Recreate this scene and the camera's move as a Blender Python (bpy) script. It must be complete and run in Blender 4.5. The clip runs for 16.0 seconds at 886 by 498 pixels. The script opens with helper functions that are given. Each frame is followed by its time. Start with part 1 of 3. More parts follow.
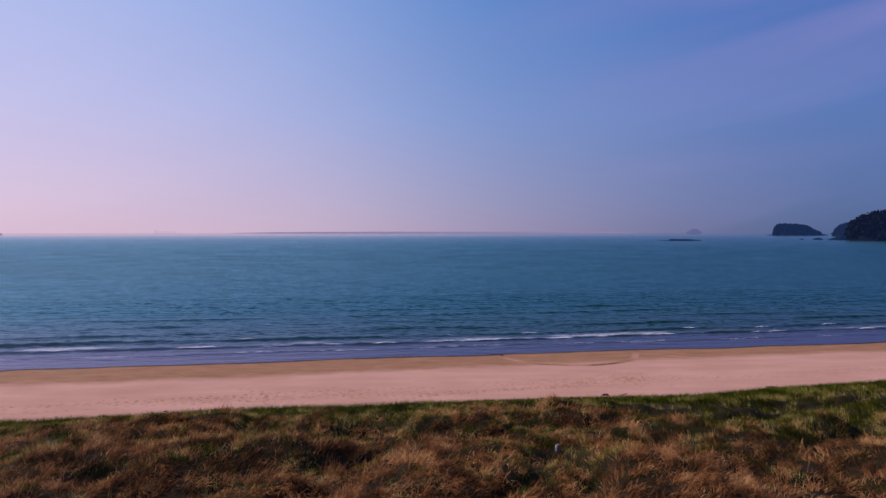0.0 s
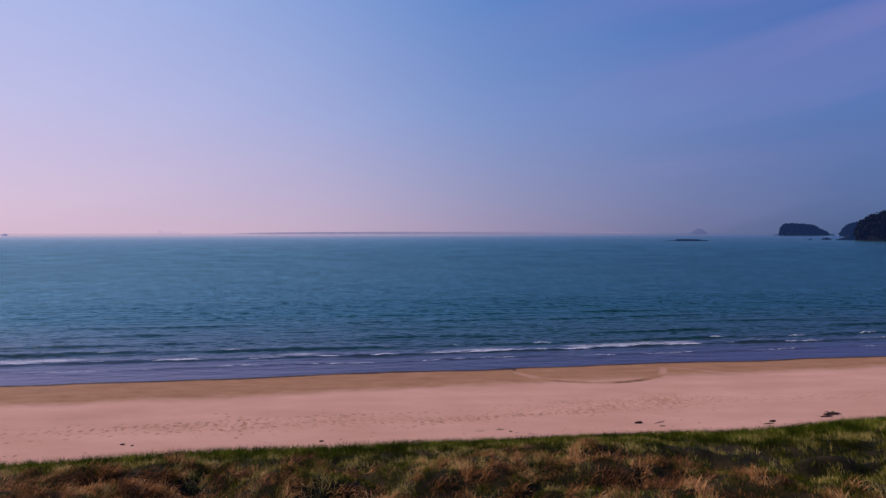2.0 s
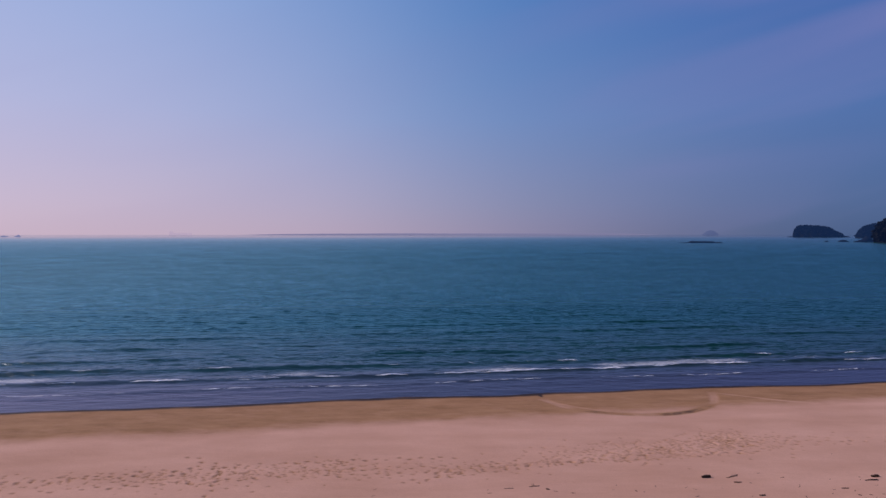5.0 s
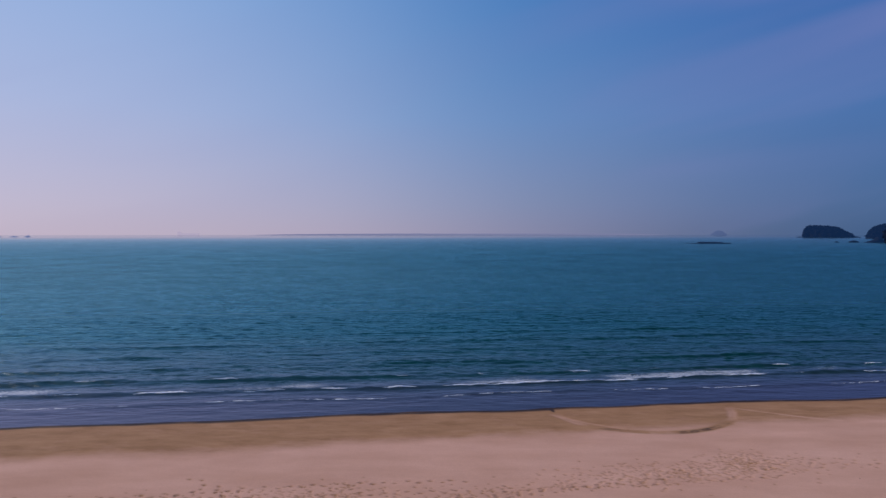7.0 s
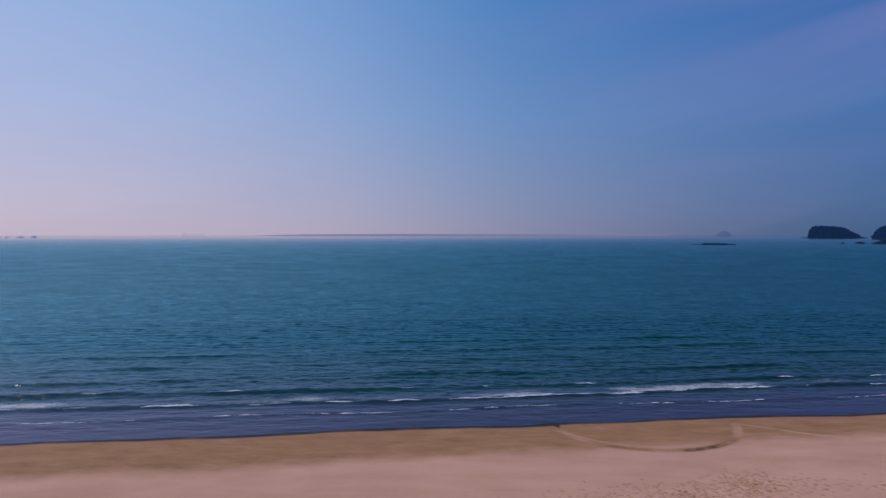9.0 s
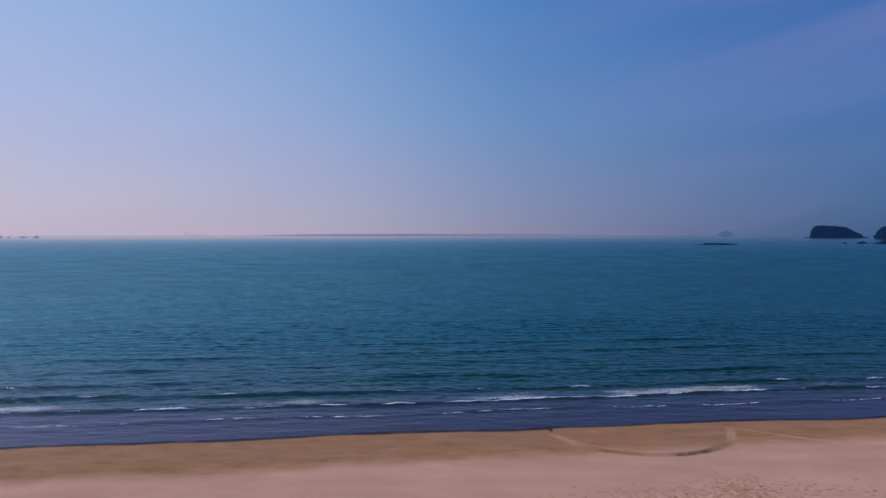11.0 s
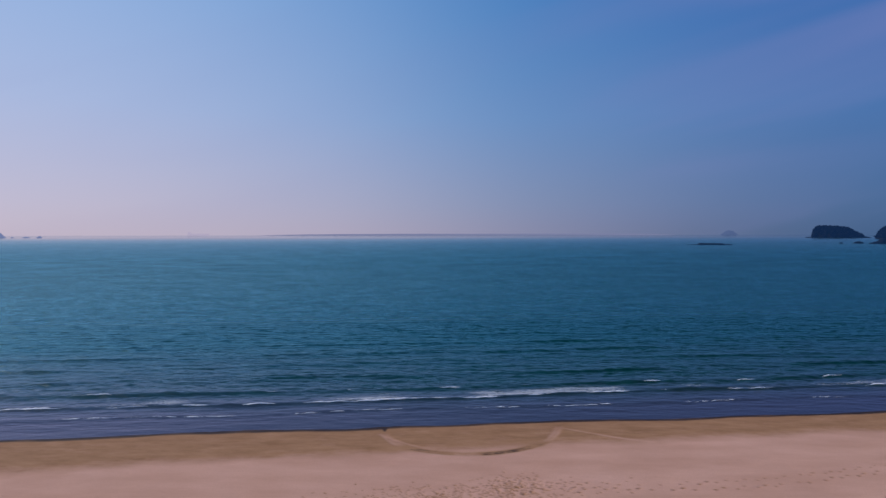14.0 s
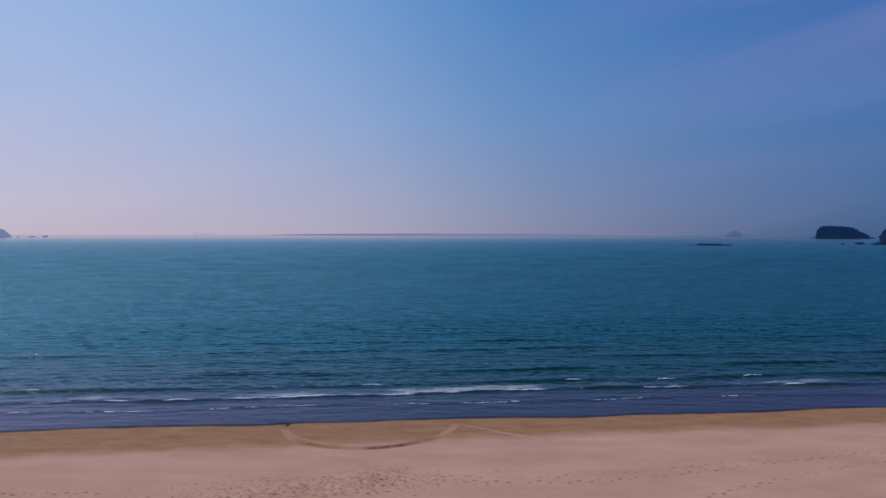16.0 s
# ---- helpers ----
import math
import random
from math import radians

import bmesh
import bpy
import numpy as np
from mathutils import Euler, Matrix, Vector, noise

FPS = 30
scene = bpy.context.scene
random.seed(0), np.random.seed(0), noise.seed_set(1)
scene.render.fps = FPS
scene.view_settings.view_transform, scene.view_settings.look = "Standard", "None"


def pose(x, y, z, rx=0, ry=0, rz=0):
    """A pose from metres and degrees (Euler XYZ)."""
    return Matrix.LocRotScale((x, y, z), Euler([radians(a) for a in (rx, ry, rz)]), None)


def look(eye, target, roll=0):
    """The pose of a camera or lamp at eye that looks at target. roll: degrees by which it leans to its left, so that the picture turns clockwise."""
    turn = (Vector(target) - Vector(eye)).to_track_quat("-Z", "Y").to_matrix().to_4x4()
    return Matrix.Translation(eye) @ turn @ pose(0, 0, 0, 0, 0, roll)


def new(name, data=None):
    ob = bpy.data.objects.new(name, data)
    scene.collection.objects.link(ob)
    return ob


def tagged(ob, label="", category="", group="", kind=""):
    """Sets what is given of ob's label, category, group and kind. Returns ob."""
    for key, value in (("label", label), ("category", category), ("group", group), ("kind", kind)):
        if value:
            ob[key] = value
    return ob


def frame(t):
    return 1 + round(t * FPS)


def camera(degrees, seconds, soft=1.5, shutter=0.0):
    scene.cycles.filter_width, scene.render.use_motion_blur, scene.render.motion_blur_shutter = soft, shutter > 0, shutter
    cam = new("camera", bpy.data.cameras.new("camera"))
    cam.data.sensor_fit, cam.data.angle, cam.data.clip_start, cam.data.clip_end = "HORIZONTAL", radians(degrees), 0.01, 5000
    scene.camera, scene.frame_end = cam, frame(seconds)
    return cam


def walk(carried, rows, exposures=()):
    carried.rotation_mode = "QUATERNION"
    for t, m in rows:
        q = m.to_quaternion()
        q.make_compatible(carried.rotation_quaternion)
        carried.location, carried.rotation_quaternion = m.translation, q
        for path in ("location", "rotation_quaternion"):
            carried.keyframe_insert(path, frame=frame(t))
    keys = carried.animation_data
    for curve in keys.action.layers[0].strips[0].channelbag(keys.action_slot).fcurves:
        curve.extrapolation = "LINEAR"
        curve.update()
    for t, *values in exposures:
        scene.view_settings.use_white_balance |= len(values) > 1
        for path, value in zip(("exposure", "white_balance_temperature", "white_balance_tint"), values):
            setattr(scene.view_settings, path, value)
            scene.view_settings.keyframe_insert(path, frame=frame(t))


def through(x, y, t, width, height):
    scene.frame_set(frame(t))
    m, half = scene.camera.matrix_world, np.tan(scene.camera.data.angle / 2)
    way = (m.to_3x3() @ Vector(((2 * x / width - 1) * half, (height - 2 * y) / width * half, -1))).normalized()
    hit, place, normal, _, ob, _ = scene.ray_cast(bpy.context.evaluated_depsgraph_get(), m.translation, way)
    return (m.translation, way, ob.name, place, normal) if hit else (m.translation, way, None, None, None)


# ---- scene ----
cam = camera(75.0, 16.0, 1.5)

# seconds, place, turn to the left, tilt up, lean
PATH = [
    (0.0, 0.212, 1.667, 13.733, -0.148, -1.736, -0.01),
    (0.5, 0.169, 3.118, 13.732, -0.018, -1.766, -0.02),
    (1.0, 0.116, 4.742, 13.729, 0.047, -1.760, -0.04),
    (1.5, 0.074, 6.413, 13.734, 0.100, -1.737, -0.05),
    (2.0, 0.086, 8.128, 13.762, 0.250, -1.723, -0.05),
    (2.5, 0.009, 9.924, 13.826, 0.388, -1.729, -0.05),
    (3.0, -0.097, 11.636, 13.887, 0.493, -1.734, -0.04),
    (3.5, -0.201, 12.987, 13.922, 0.595, -1.711, -0.03),
    (4.0, -0.268, 14.031, 13.926, 0.779, -1.653, -0.02),
    (6.5, -0.797, 16.787, 14.608, 1.677, -1.532, -0.02),
    (7.0, -0.750, 16.882, 14.906, 1.821, -1.560, -0.02),
    (7.5, -0.757, 16.947, 15.259, 1.932, -1.593, -0.01),
    (8.0, -0.783, 16.904, 15.638, 2.033, -1.576, 0.00),
    (8.5, -0.812, 16.842, 15.960, 2.107, -1.568, 0.00),
    (9.0, -0.841, 16.761, 16.216, 2.227, -1.538, -0.01),
    (11.5, 0.605, 16.841, 16.555, 2.431, -1.556, -0.06),
    (12.0, 2.568, 16.825, 16.618, 2.492, -1.535, -0.10),
    (12.5, 5.367, 16.673, 16.744, 2.549, -1.527, -0.13),
    (13.0, 8.513, 16.481, 16.886, 2.617, -1.545, -0.14),
    (13.5, 11.601, 16.148, 17.006, 2.694, -1.570, -0.12),
    (14.0, 14.405, 15.843, 17.081, 2.811, -1.568, -0.08),
    (14.5, 16.924, 15.527, 17.091, 2.918, -1.568, -0.03),
    (15.0, 19.281, 15.243, 17.112, 3.032, -1.563, 0.01),
    (15.5, 21.563, 14.959, 17.180, 3.174, -1.582, 0.04),
    (16.0, 23.783, 14.669, 17.288, 3.326, -1.589, 0.04),
]
GRADE = [
    (0.0, 0.25, 6950, 29),
    (4.2, 0.06, 6930, 27),
    (6.3, 0.0, 6400, 12),
    (9.2, 0.0, 6320, 10),
    (16.0, 0.03, 6300, 7),
]
walk(
    cam,
    [(t, pose(x, y, z, 90 + up, 0, turn) @ pose(0, 0, 0, 0, 0, lean)) for t, x, y, z, turn, up, lean in PATH],
    GRADE,
)

# ---- sky and sun ----
SUN_AZ, SUN_EL = radians(-77), radians(33)
SUN_DIR = Vector((math.sin(SUN_AZ) * math.cos(SUN_EL), math.cos(SUN_AZ) * math.cos(SUN_EL), math.sin(SUN_EL)))

world = bpy.data.worlds.new("sky")
scene.world = world
world.use_nodes = True
wt = world.node_tree
wt.nodes.clear()


class Nodes:
    """Short-hand for wiring one node tree."""

    def __init__(self, tree):
        self.t = tree

    def add(self, kind, **sets):
        n = self.t.nodes.new(kind)
        for k, v in sets.items():
            if k == "op":
                n.operation = v
            elif k == "blend":
                n.blend_type = v
            elif k == "dtype":
                n.data_type = v
        return n

    def put(self, socket, value):
        if hasattr(value, "is_output"):
            self.t.links.new(value, socket)
        else:
            socket.default_value = value

    def math(self, op, a, b=0.0, c=0.0, clamp=False):
        n = self.add("ShaderNodeMath", op=op)
        n.use_clamp = clamp
        for i, v in enumerate((a, b, c)):
            self.put(n.inputs[i], v)
        return n.outputs[0]

    def mix(self, fac, a, b, blend="MIX"):
        n = self.add("ShaderNodeMix", dtype="RGBA", blend=blend)
        self.put(n.inputs[0], fac)
        for i, v in ((6, a), (7, b)):
            self.put(n.inputs[i], v if hasattr(v, "is_output") else (*v, 1.0))
        return n.outputs[2]

    def ramp(self, fac, stops, smooth=False):
        n = self.add("ShaderNodeValToRGB")
        n.color_ramp.interpolation = "EASE" if smooth else "LINEAR"
        el = n.color_ramp.elements
        while len(el) < len(stops):
            el.new(0.5)
        for e, (p, col) in zip(el, stops):
            e.position = p
            e.color = (*col, 1.0) if hasattr(col, "__len__") else (col, col, col, 1.0)
        self.put(n.inputs[0], fac)
        return n.outputs[0]

    def noise(self, vec, scale, detail=3.0, rough=0.5, distort=0.0):
        n = self.add("ShaderNodeTexNoise")
        if vec is not None:
            self.put(n.inputs["Vector"], vec)
        n.inputs["Scale"].default_value = scale
        n.inputs["Detail"].default_value = detail
        n.inputs["Roughness"].default_value = rough
        n.inputs["Distortion"].default_value = distort
        return n.outputs["Fac"]

    def mapped(self, vec, scale=(1, 1, 1), rz=0.0):
        n = self.add("ShaderNodeMapping")
        self.put(n.inputs["Vector"], vec)
        n.inputs["Scale"].default_value = scale
        n.inputs["Rotation"].default_value = (0, 0, rz)
        return n.outputs[0]

    def range(self, v, a, b, c=0.0, d=1.0, smooth=False):
        n = self.add("ShaderNodeMapRange")
        if smooth:
            n.interpolation_type = "SMOOTHSTEP"
        self.put(n.inputs[0], v)
        for i, x in enumerate((a, b, c, d)):
            n.inputs[i + 1].default_value = x
        return n.outputs[0]

    def bump(self, height, strength, distance, normal=None):
        n = self.add("ShaderNodeBump")
        self.put(n.inputs["Height"], height)
        self.put(n.inputs["Strength"], strength)
        n.inputs["Distance"].default_value = distance
        if normal is not None:
            self.put(n.inputs["Normal"], normal)
        return n.outputs[0]


W = Nodes(wt)
tc = W.add("ShaderNodeTexCoord").outputs["Generated"]
sep = W.add("ShaderNodeSeparateXYZ")
wt.links.new(tc, sep.inputs[0])
# how far the heading lies towards the sun, and the height above the horizon
flat = W.math("SQRT", W.math("ADD", W.math("MULTIPLY", sep.outputs[0], sep.outputs[0]), W.math("ADD", W.math("MULTIPLY", sep.outputs[1], sep.outputs[1]), 1e-5)))
towards = W.math(
    "DIVIDE",
    W.math("ADD", W.math("MULTIPLY", sep.outputs[0], math.sin(SUN_AZ)), W.math("MULTIPLY", sep.outputs[1], math.cos(SUN_AZ))),
    flat,
)
sunward = W.range(towards, -0.50, 0.83, 0.0, 1.0)
rise = W.range(sep.outputs[2], 0.0, 0.8, 0.0, 1.0)
SUNNY = [(0.0, (0.58, 0.49, 0.60)), (0.06, (0.55, 0.50, 0.65)), (0.24, (0.43, 0.50, 0.74)), (0.46, (0.31, 0.46, 0.76)), (0.6, (0.20, 0.38, 0.84)), (1.0, (0.16, 0.34, 0.82))]
MIDDLE = [(0.0, (0.36, 0.34, 0.48)), (0.06, (0.30, 0.335, 0.51)), (0.24, (0.18, 0.32, 0.585)), (0.46, (0.10, 0.265, 0.57)), (1.0, (0.06, 0.18, 0.46))]
SHADY = [(0.0, (0.050, 0.115, 0.25)), (0.06, (0.058, 0.135, 0.31)), (0.24, (0.066, 0.168, 0.42)), (0.46, (0.035, 0.135, 0.42)), (0.58, (0.010, 0.060, 0.20)), (1.0, (0.006, 0.040, 0.14))]
near_sun = W.mix(W.range(sunward, 0.42, 1.06, 0.0, 1.0, True), W.ramp(rise, MIDDLE), W.ramp(rise, SUNNY))
clear = W.mix(W.range(sunward, 0.02, 0.74, 0.0, 1.0, True), W.ramp(rise, SHADY), near_sun)
# thin high cloud, drawn out in long streaks that climb away from the sun
ahead = W.math("MAXIMUM", sep.outputs[1], 0.25)
side, high = W.math("DIVIDE", sep.outputs[0], ahead), W.math("DIVIDE", sep.outputs[2], ahead)
lift = W.math("SUBTRACT", high, W.math("MULTIPLY", side, 0.26))
wisp = W.add("ShaderNodeCombineXYZ")
W.put(wisp.inputs[0], W.math("MULTIPLY", side, 1.1))
W.put(wisp.inputs[1], W.math("MULTIPLY", lift, 7.0))
wisp.inputs[2].default_value = 1.7
streak = W.noise(wisp.outputs[0], 1.05, 2.5, 0.5, 0.4)
veil = W.math("MULTIPLY", W.range(streak, 0.42, 0.70, 0.0, 0.46, True), W.range(sunward, 0.08, 0.50, 1.0, 0.10))
cloudy = W.mix(veil, clear, (0.225, 0.235, 0.50))
air = W.add("ShaderNodeTexSky")
air.sky_type = "NISHITA"
air.sun_disc = False
air.sun_elevation = SUN_EL
air.sun_rotation = SUN_AZ
air.air_density, air.dust_density = 1.0, 1.5
air_col = W.mix(1.0, air.outputs[0], (0.05, 0.05, 0.055), "MULTIPLY")
sky_col = W.mix(0.1, cloudy, air_col)
wb = W.add("ShaderNodeBackground")
wt.links.new(sky_col, wb.inputs[0])
wb.inputs[1].default_value = 1.0
wo = W.add("ShaderNodeOutputWorld")
wt.links.new(wb.outputs[0], wo.inputs[0])

sun = new("sun", bpy.data.lights.new("sun", "SUN"))
sun.data.energy = 3.1
sun.data.angle = radians(0.6)
sun.data.color = (1.0, 0.86, 0.72)
sun.matrix_world = look(SUN_DIR * 100, (0, 0, 0))

# ---- the shore's own axes: u along the water's edge, s metres inland of it ----
SHORE_Y, CU, SU = 65.0, 0.98965, 0.1435
SHORE_TURN = math.asin(SU)


def to_xy(u, s):
    return u * CU + s * SU, SHORE_Y + u * SU - s * CU


TABLE = np.random.RandomState(7).rand(256, 256)


def vnoise(x, y, seed=0):
    """Smooth value noise in 0..1 over arrays."""
    x, y = np.asarray(x, float) + seed * 17.31, np.asarray(y, float) + seed * 9.77
    xi, yi = np.floor(x).astype(int), np.floor(y).astype(int)
    fx, fy = x - xi, y - yi
    fx, fy = fx * fx * (3 - 2 * fx), fy * fy * (3 - 2 * fy)
    a, b = TABLE[xi & 255, yi & 255], TABLE[(xi + 1) & 255, yi & 255]
    c, d = TABLE[xi & 255, (yi + 1) & 255], TABLE[(xi + 1) & 255, (yi + 1) & 255]
    return (a * (1 - fx) + b * fx) * (1 - fy) + (c * (1 - fx) + d * fx) * fy


def fnoise(x, y, seed=0, octaves=3):
    out, amp, tot = 0.0, 1.0, 0.0
    for k in range(octaves):
        out = out + amp * vnoise(np.asarray(x) * 2 ** k, np.asarray(y) * 2 ** k, seed + k * 3)
        tot += amp
        amp *= 0.5
    return out / tot


def step(v, a, b):
    k = np.clip((v - a) / (b - a), 0, 1)
    return k * k * (3 - 2 * k)


def mesh_from(name, co, faces, material, smooth=True):
    """A mesh from arrays of places and of equal-sided faces."""
    co, faces = np.ascontiguousarray(co, np.float32), np.ascontiguousarray(faces, np.int32)
    me = bpy.data.meshes.new(name)
    n, k = faces.shape
    me.vertices.add(len(co))
    me.vertices.foreach_set("co", co.ravel())
    me.loops.add(n * k)
    me.loops.foreach_set("vertex_index", faces.ravel())
    me.polygons.add(n)
    me.polygons.foreach_set("loop_start", np.arange(0, n * k, k, dtype=np.int32))
    me.update(calc_edges=True)
    me.polygons.foreach_set("use_smooth", np.full(n, smooth))
    me.materials.append(material)
    return me


def grid_faces(nu, ns):
    i = np.arange(nu * ns).reshape(ns, nu)
    return np.stack([i[:-1, :-1], i[1:, :-1], i[1:, 1:], i[:-1, 1:]], -1).reshape(-1, 4)


def part(name, bm, material, parent=None, label="", smooth=True):
    me = bpy.data.meshes.new(name)
    bmesh.ops.recalc_face_normals(bm, faces=bm.faces)
    bm.to_mesh(me)
    bm.free()
    me.polygons.foreach_set("use_smooth", [smooth] * len(me.polygons))
    me.materials.append(material)
    ob = new(name, me)
    ob.parent = parent
    if label:
        ob["label"] = label
    return ob


# ---- materials ----
def material(name):
    m = bpy.data.materials.new(name)
    m.use_nodes = True
    n = Nodes(m.node_tree)
    return m, n, m.node_tree.nodes["Principled BSDF"]


def place(n):
    return n.add("ShaderNodeNewGeometry").outputs["Position"]


def attr(n, name):
    a = n.add("ShaderNodeAttribute")
    a.attribute_name = name
    return a.outputs["Fac"]


def make_sand():
    m, n, b = material("beach_sand")
    pos = place(n)
    dune = attr(n, "dune")
    blot = n.math("SUBTRACT", n.noise(n.mapped(pos, (0.6, 1.2, 1.0), -SHORE_TURN), 0.7, 6.0, 0.74), 0.5)
    # mask of wet sand that also carries the painted shade of footprints
    base_wet_shade = attr(n, "wet_shade")
    wet_shade = n.math("ADD", base_wet_shade, n.math("MULTIPLY", blot, n.range(base_wet_shade, 0.0, 0.4, 0.20, 0.95)), 0.0, True)
    along = n.mapped(pos, (0.35, 1.0, 1.0), -SHORE_TURN)
    broad = n.noise(along, 0.35, 4.0, 0.6)
    fine = n.noise(pos, 9.0, 5.0, 0.65)
    dry = n.mix(n.range(broad, 0.28, 0.72), (0.51, 0.280, 0.194), (0.64, 0.370, 0.276))
    dry = n.mix(n.range(fine, 0.3, 0.75, 0.0, 0.28), dry, (0.34, 0.22, 0.15))
    damp = n.mix(n.range(n.noise(along, 0.9, 5.0, 0.7), 0.3, 0.7), (0.258, 0.132, 0.063), (0.385, 0.211, 0.112))
    # near-black sand at the waterline, used too for shade inside footprints
    soaked_shade = (0.034, 0.019, 0.016)
    col = n.mix(n.range(wet_shade, 0.0, 0.75), dry, damp)
    col = n.mix(n.range(base_wet_shade, 0.82, 1.0), col, soaked_shade)
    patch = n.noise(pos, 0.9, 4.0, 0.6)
    # dune earth taken near black, the shade between tufts put into its colour
    shaded_earth = n.mix(n.range(patch, 0.42, 0.62), (0.010, 0.009, 0.003), (0.030, 0.022, 0.009))
    col = n.mix(dune, col, shaded_earth)
    n.put(b.inputs["Base Color"], col)
    n.put(b.inputs["Roughness"], n.range(base_wet_shade, 0.72, 0.98, 0.92, 0.72))
    n.put(b.inputs["Specular IOR Level"], n.range(base_wet_shade, 0.7, 1.0, 0.12, 0.16))
    ripple = n.noise(n.mapped(pos, (0.8, 2.2, 1.0), -SHORE_TURN), 3.0, 4.0, 0.6)
    h = n.math("ADD", n.math("MULTIPLY", ripple, 0.7), n.math("MULTIPLY", n.noise(pos, 22.0, 3.0), 0.3))
    n.put(b.inputs["Normal"], n.bump(h, n.range(wet_shade, 0.2, 0.9, 0.7, 0.12), 0.06))
    return m


def make_water():
    m, n, b = material("sea_water")
    pos = place(n)
    sp = n.add("ShaderNodeSeparateXYZ")
    n.put(sp.inputs[0], pos)
    # metres out from the water's edge
    out = n.math("ADD", n.math("MULTIPLY", sp.outputs[0], -SU), n.math("MULTIPLY", n.math("SUBTRACT", sp.outputs[1], SHORE_Y), CU))
    big = n.noise(n.mapped(pos, (0.5, 1.0, 1.0), -SHORE_TURN), 0.06, 5.0, 0.75, 0.3)
    mid = n.noise(n.mapped(pos, (0.26, 1.0, 1.0), -SHORE_TURN + 0.05), 0.75, 5.0, 0.72, 0.2)
    vast = n.noise(n.mapped(pos, (0.8, 0.6, 1.0), -SHORE_TURN), 0.012, 4.0, 0.7)
    paws = n.range(n.math("ADD", n.math("ADD", n.math("MULTIPLY", big, n.range(out, 90.0, 320.0, 0.10, 0.62)), n.math("MULTIPLY", mid, n.range(out, 90.0, 320.0, 0.82, 0.30))), n.math("MULTIPLY", vast, 0.08)), 0.41, 0.59, -1.0, 1.0)
    deep = n.mix(n.range(paws, -1.0, 1.0), (0.001, 0.034, 0.027), (0.002, 0.053, 0.042))
    shallow = (0.027, 0.028, 0.042)
    col = n.mix(n.range(out, 2.0, 15.0, 0.0, 1.0, True), shallow, deep)
    chop = n.noise(n.mapped(pos, (0.30, 1.3, 1.0), -SHORE_TURN), 1.6, 4.0, 0.62, 0.3)
    swell = n.noise(n.mapped(pos, (0.30, 1.0, 1.0), -SHORE_TURN + 0.12), 0.16, 4.0, 0.6, 0.2)
    calm = n.range(out, 500.0, 2200.0, 1.0, 0.06)
    near = n.range(out, 1.0, 16.0, 0.25, 1.0)
    broad = n.bump(big, n.math("MULTIPLY", n.range(out, 30.0, 100.0, 0.0, 0.5), calm), 3.0)
    first = n.bump(swell, n.math("MULTIPLY", n.range(out, 25.0, 130.0, 0.15, 0.8), calm), 1.2, broad)
    dash = n.noise(n.mapped(pos, (0.22, 1.0, 1.0), -SHORE_TURN - 0.03), 0.62, 3.0, 0.55, 0.3)
    second = n.bump(dash, n.math("MULTIPLY", n.range(out, 10.0, 30.0, 0.1, 0.75), n.range(out, 250.0, 700.0, 1.0, 0.2)), 0.8, first)
    nor = n.bump(chop, n.math("MULTIPLY", n.math("MULTIPLY", near, calm), 0.65), 0.26, second)
    body = n.add("ShaderNodeBsdfDiffuse")
    n.put(body.inputs["Color"], col)
    n.put(body.inputs["Normal"], nor)
    gloss = n.add("ShaderNodeBsdfGlossy")
    # teal-tinted reflection, whitened far out to stand in for haze
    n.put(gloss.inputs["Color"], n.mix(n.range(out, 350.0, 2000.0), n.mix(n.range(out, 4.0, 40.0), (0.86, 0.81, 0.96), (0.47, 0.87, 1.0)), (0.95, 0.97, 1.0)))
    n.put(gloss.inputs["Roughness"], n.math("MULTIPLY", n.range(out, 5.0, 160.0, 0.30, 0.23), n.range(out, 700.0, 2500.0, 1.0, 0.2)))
    n.put(gloss.inputs["Normal"], nor)
    fr = n.add("ShaderNodeFresnel")
    fr.inputs["IOR"].default_value = 1.42
    n.put(fr.inputs["Normal"], nor)
    # reflection cap rises with distance, so the far sea pales as under haze
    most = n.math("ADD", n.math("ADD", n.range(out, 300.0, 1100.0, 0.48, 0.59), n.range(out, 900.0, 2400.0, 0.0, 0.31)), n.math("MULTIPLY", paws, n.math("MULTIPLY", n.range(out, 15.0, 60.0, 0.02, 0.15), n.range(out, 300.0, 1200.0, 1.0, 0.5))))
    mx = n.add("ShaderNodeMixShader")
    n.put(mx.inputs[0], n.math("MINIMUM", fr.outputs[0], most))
    n.put(mx.inputs[1], body.outputs[0])
    n.put(mx.inputs[2], gloss.outputs[0])
    # lacy foam left on the surface where waves have just broken
    warp = n.add("ShaderNodeTexVoronoi")
    warp.feature = "DISTANCE_TO_EDGE"
    n.put(warp.inputs["Vector"], n.mapped(pos, (0.8, 1.5, 1.0), -SHORE_TURN))
    warp.inputs["Scale"].default_value = 2.6
    web = n.range(warp.outputs["Distance"], 0.02, 0.16, 1.0, 0.0)
    grit = n.noise(n.mapped(pos, (0.7, 1.3, 1.0), -SHORE_TURN), 4.2, 5.0, 0.75)
    lace = attr(n, "lace")
    k = n.math("MULTIPLY", n.range(n.math("ADD", n.math("ADD", n.math("MULTIPLY", web, 0.22), grit), n.math("MULTIPLY", lace, 0.50)), 0.90, 1.08), n.range(lace, 0.0, 0.3))
    froth = n.add("ShaderNodeBsdfDiffuse")
    froth.inputs["Color"].default_value = (0.66, 0.69, 0.74, 1)
    over = n.add("ShaderNodeMixShader")
    n.put(over.inputs[0], n.math("MULTIPLY", k, 0.6, 0.0, True))
    n.put(over.inputs[1], mx.outputs[0])
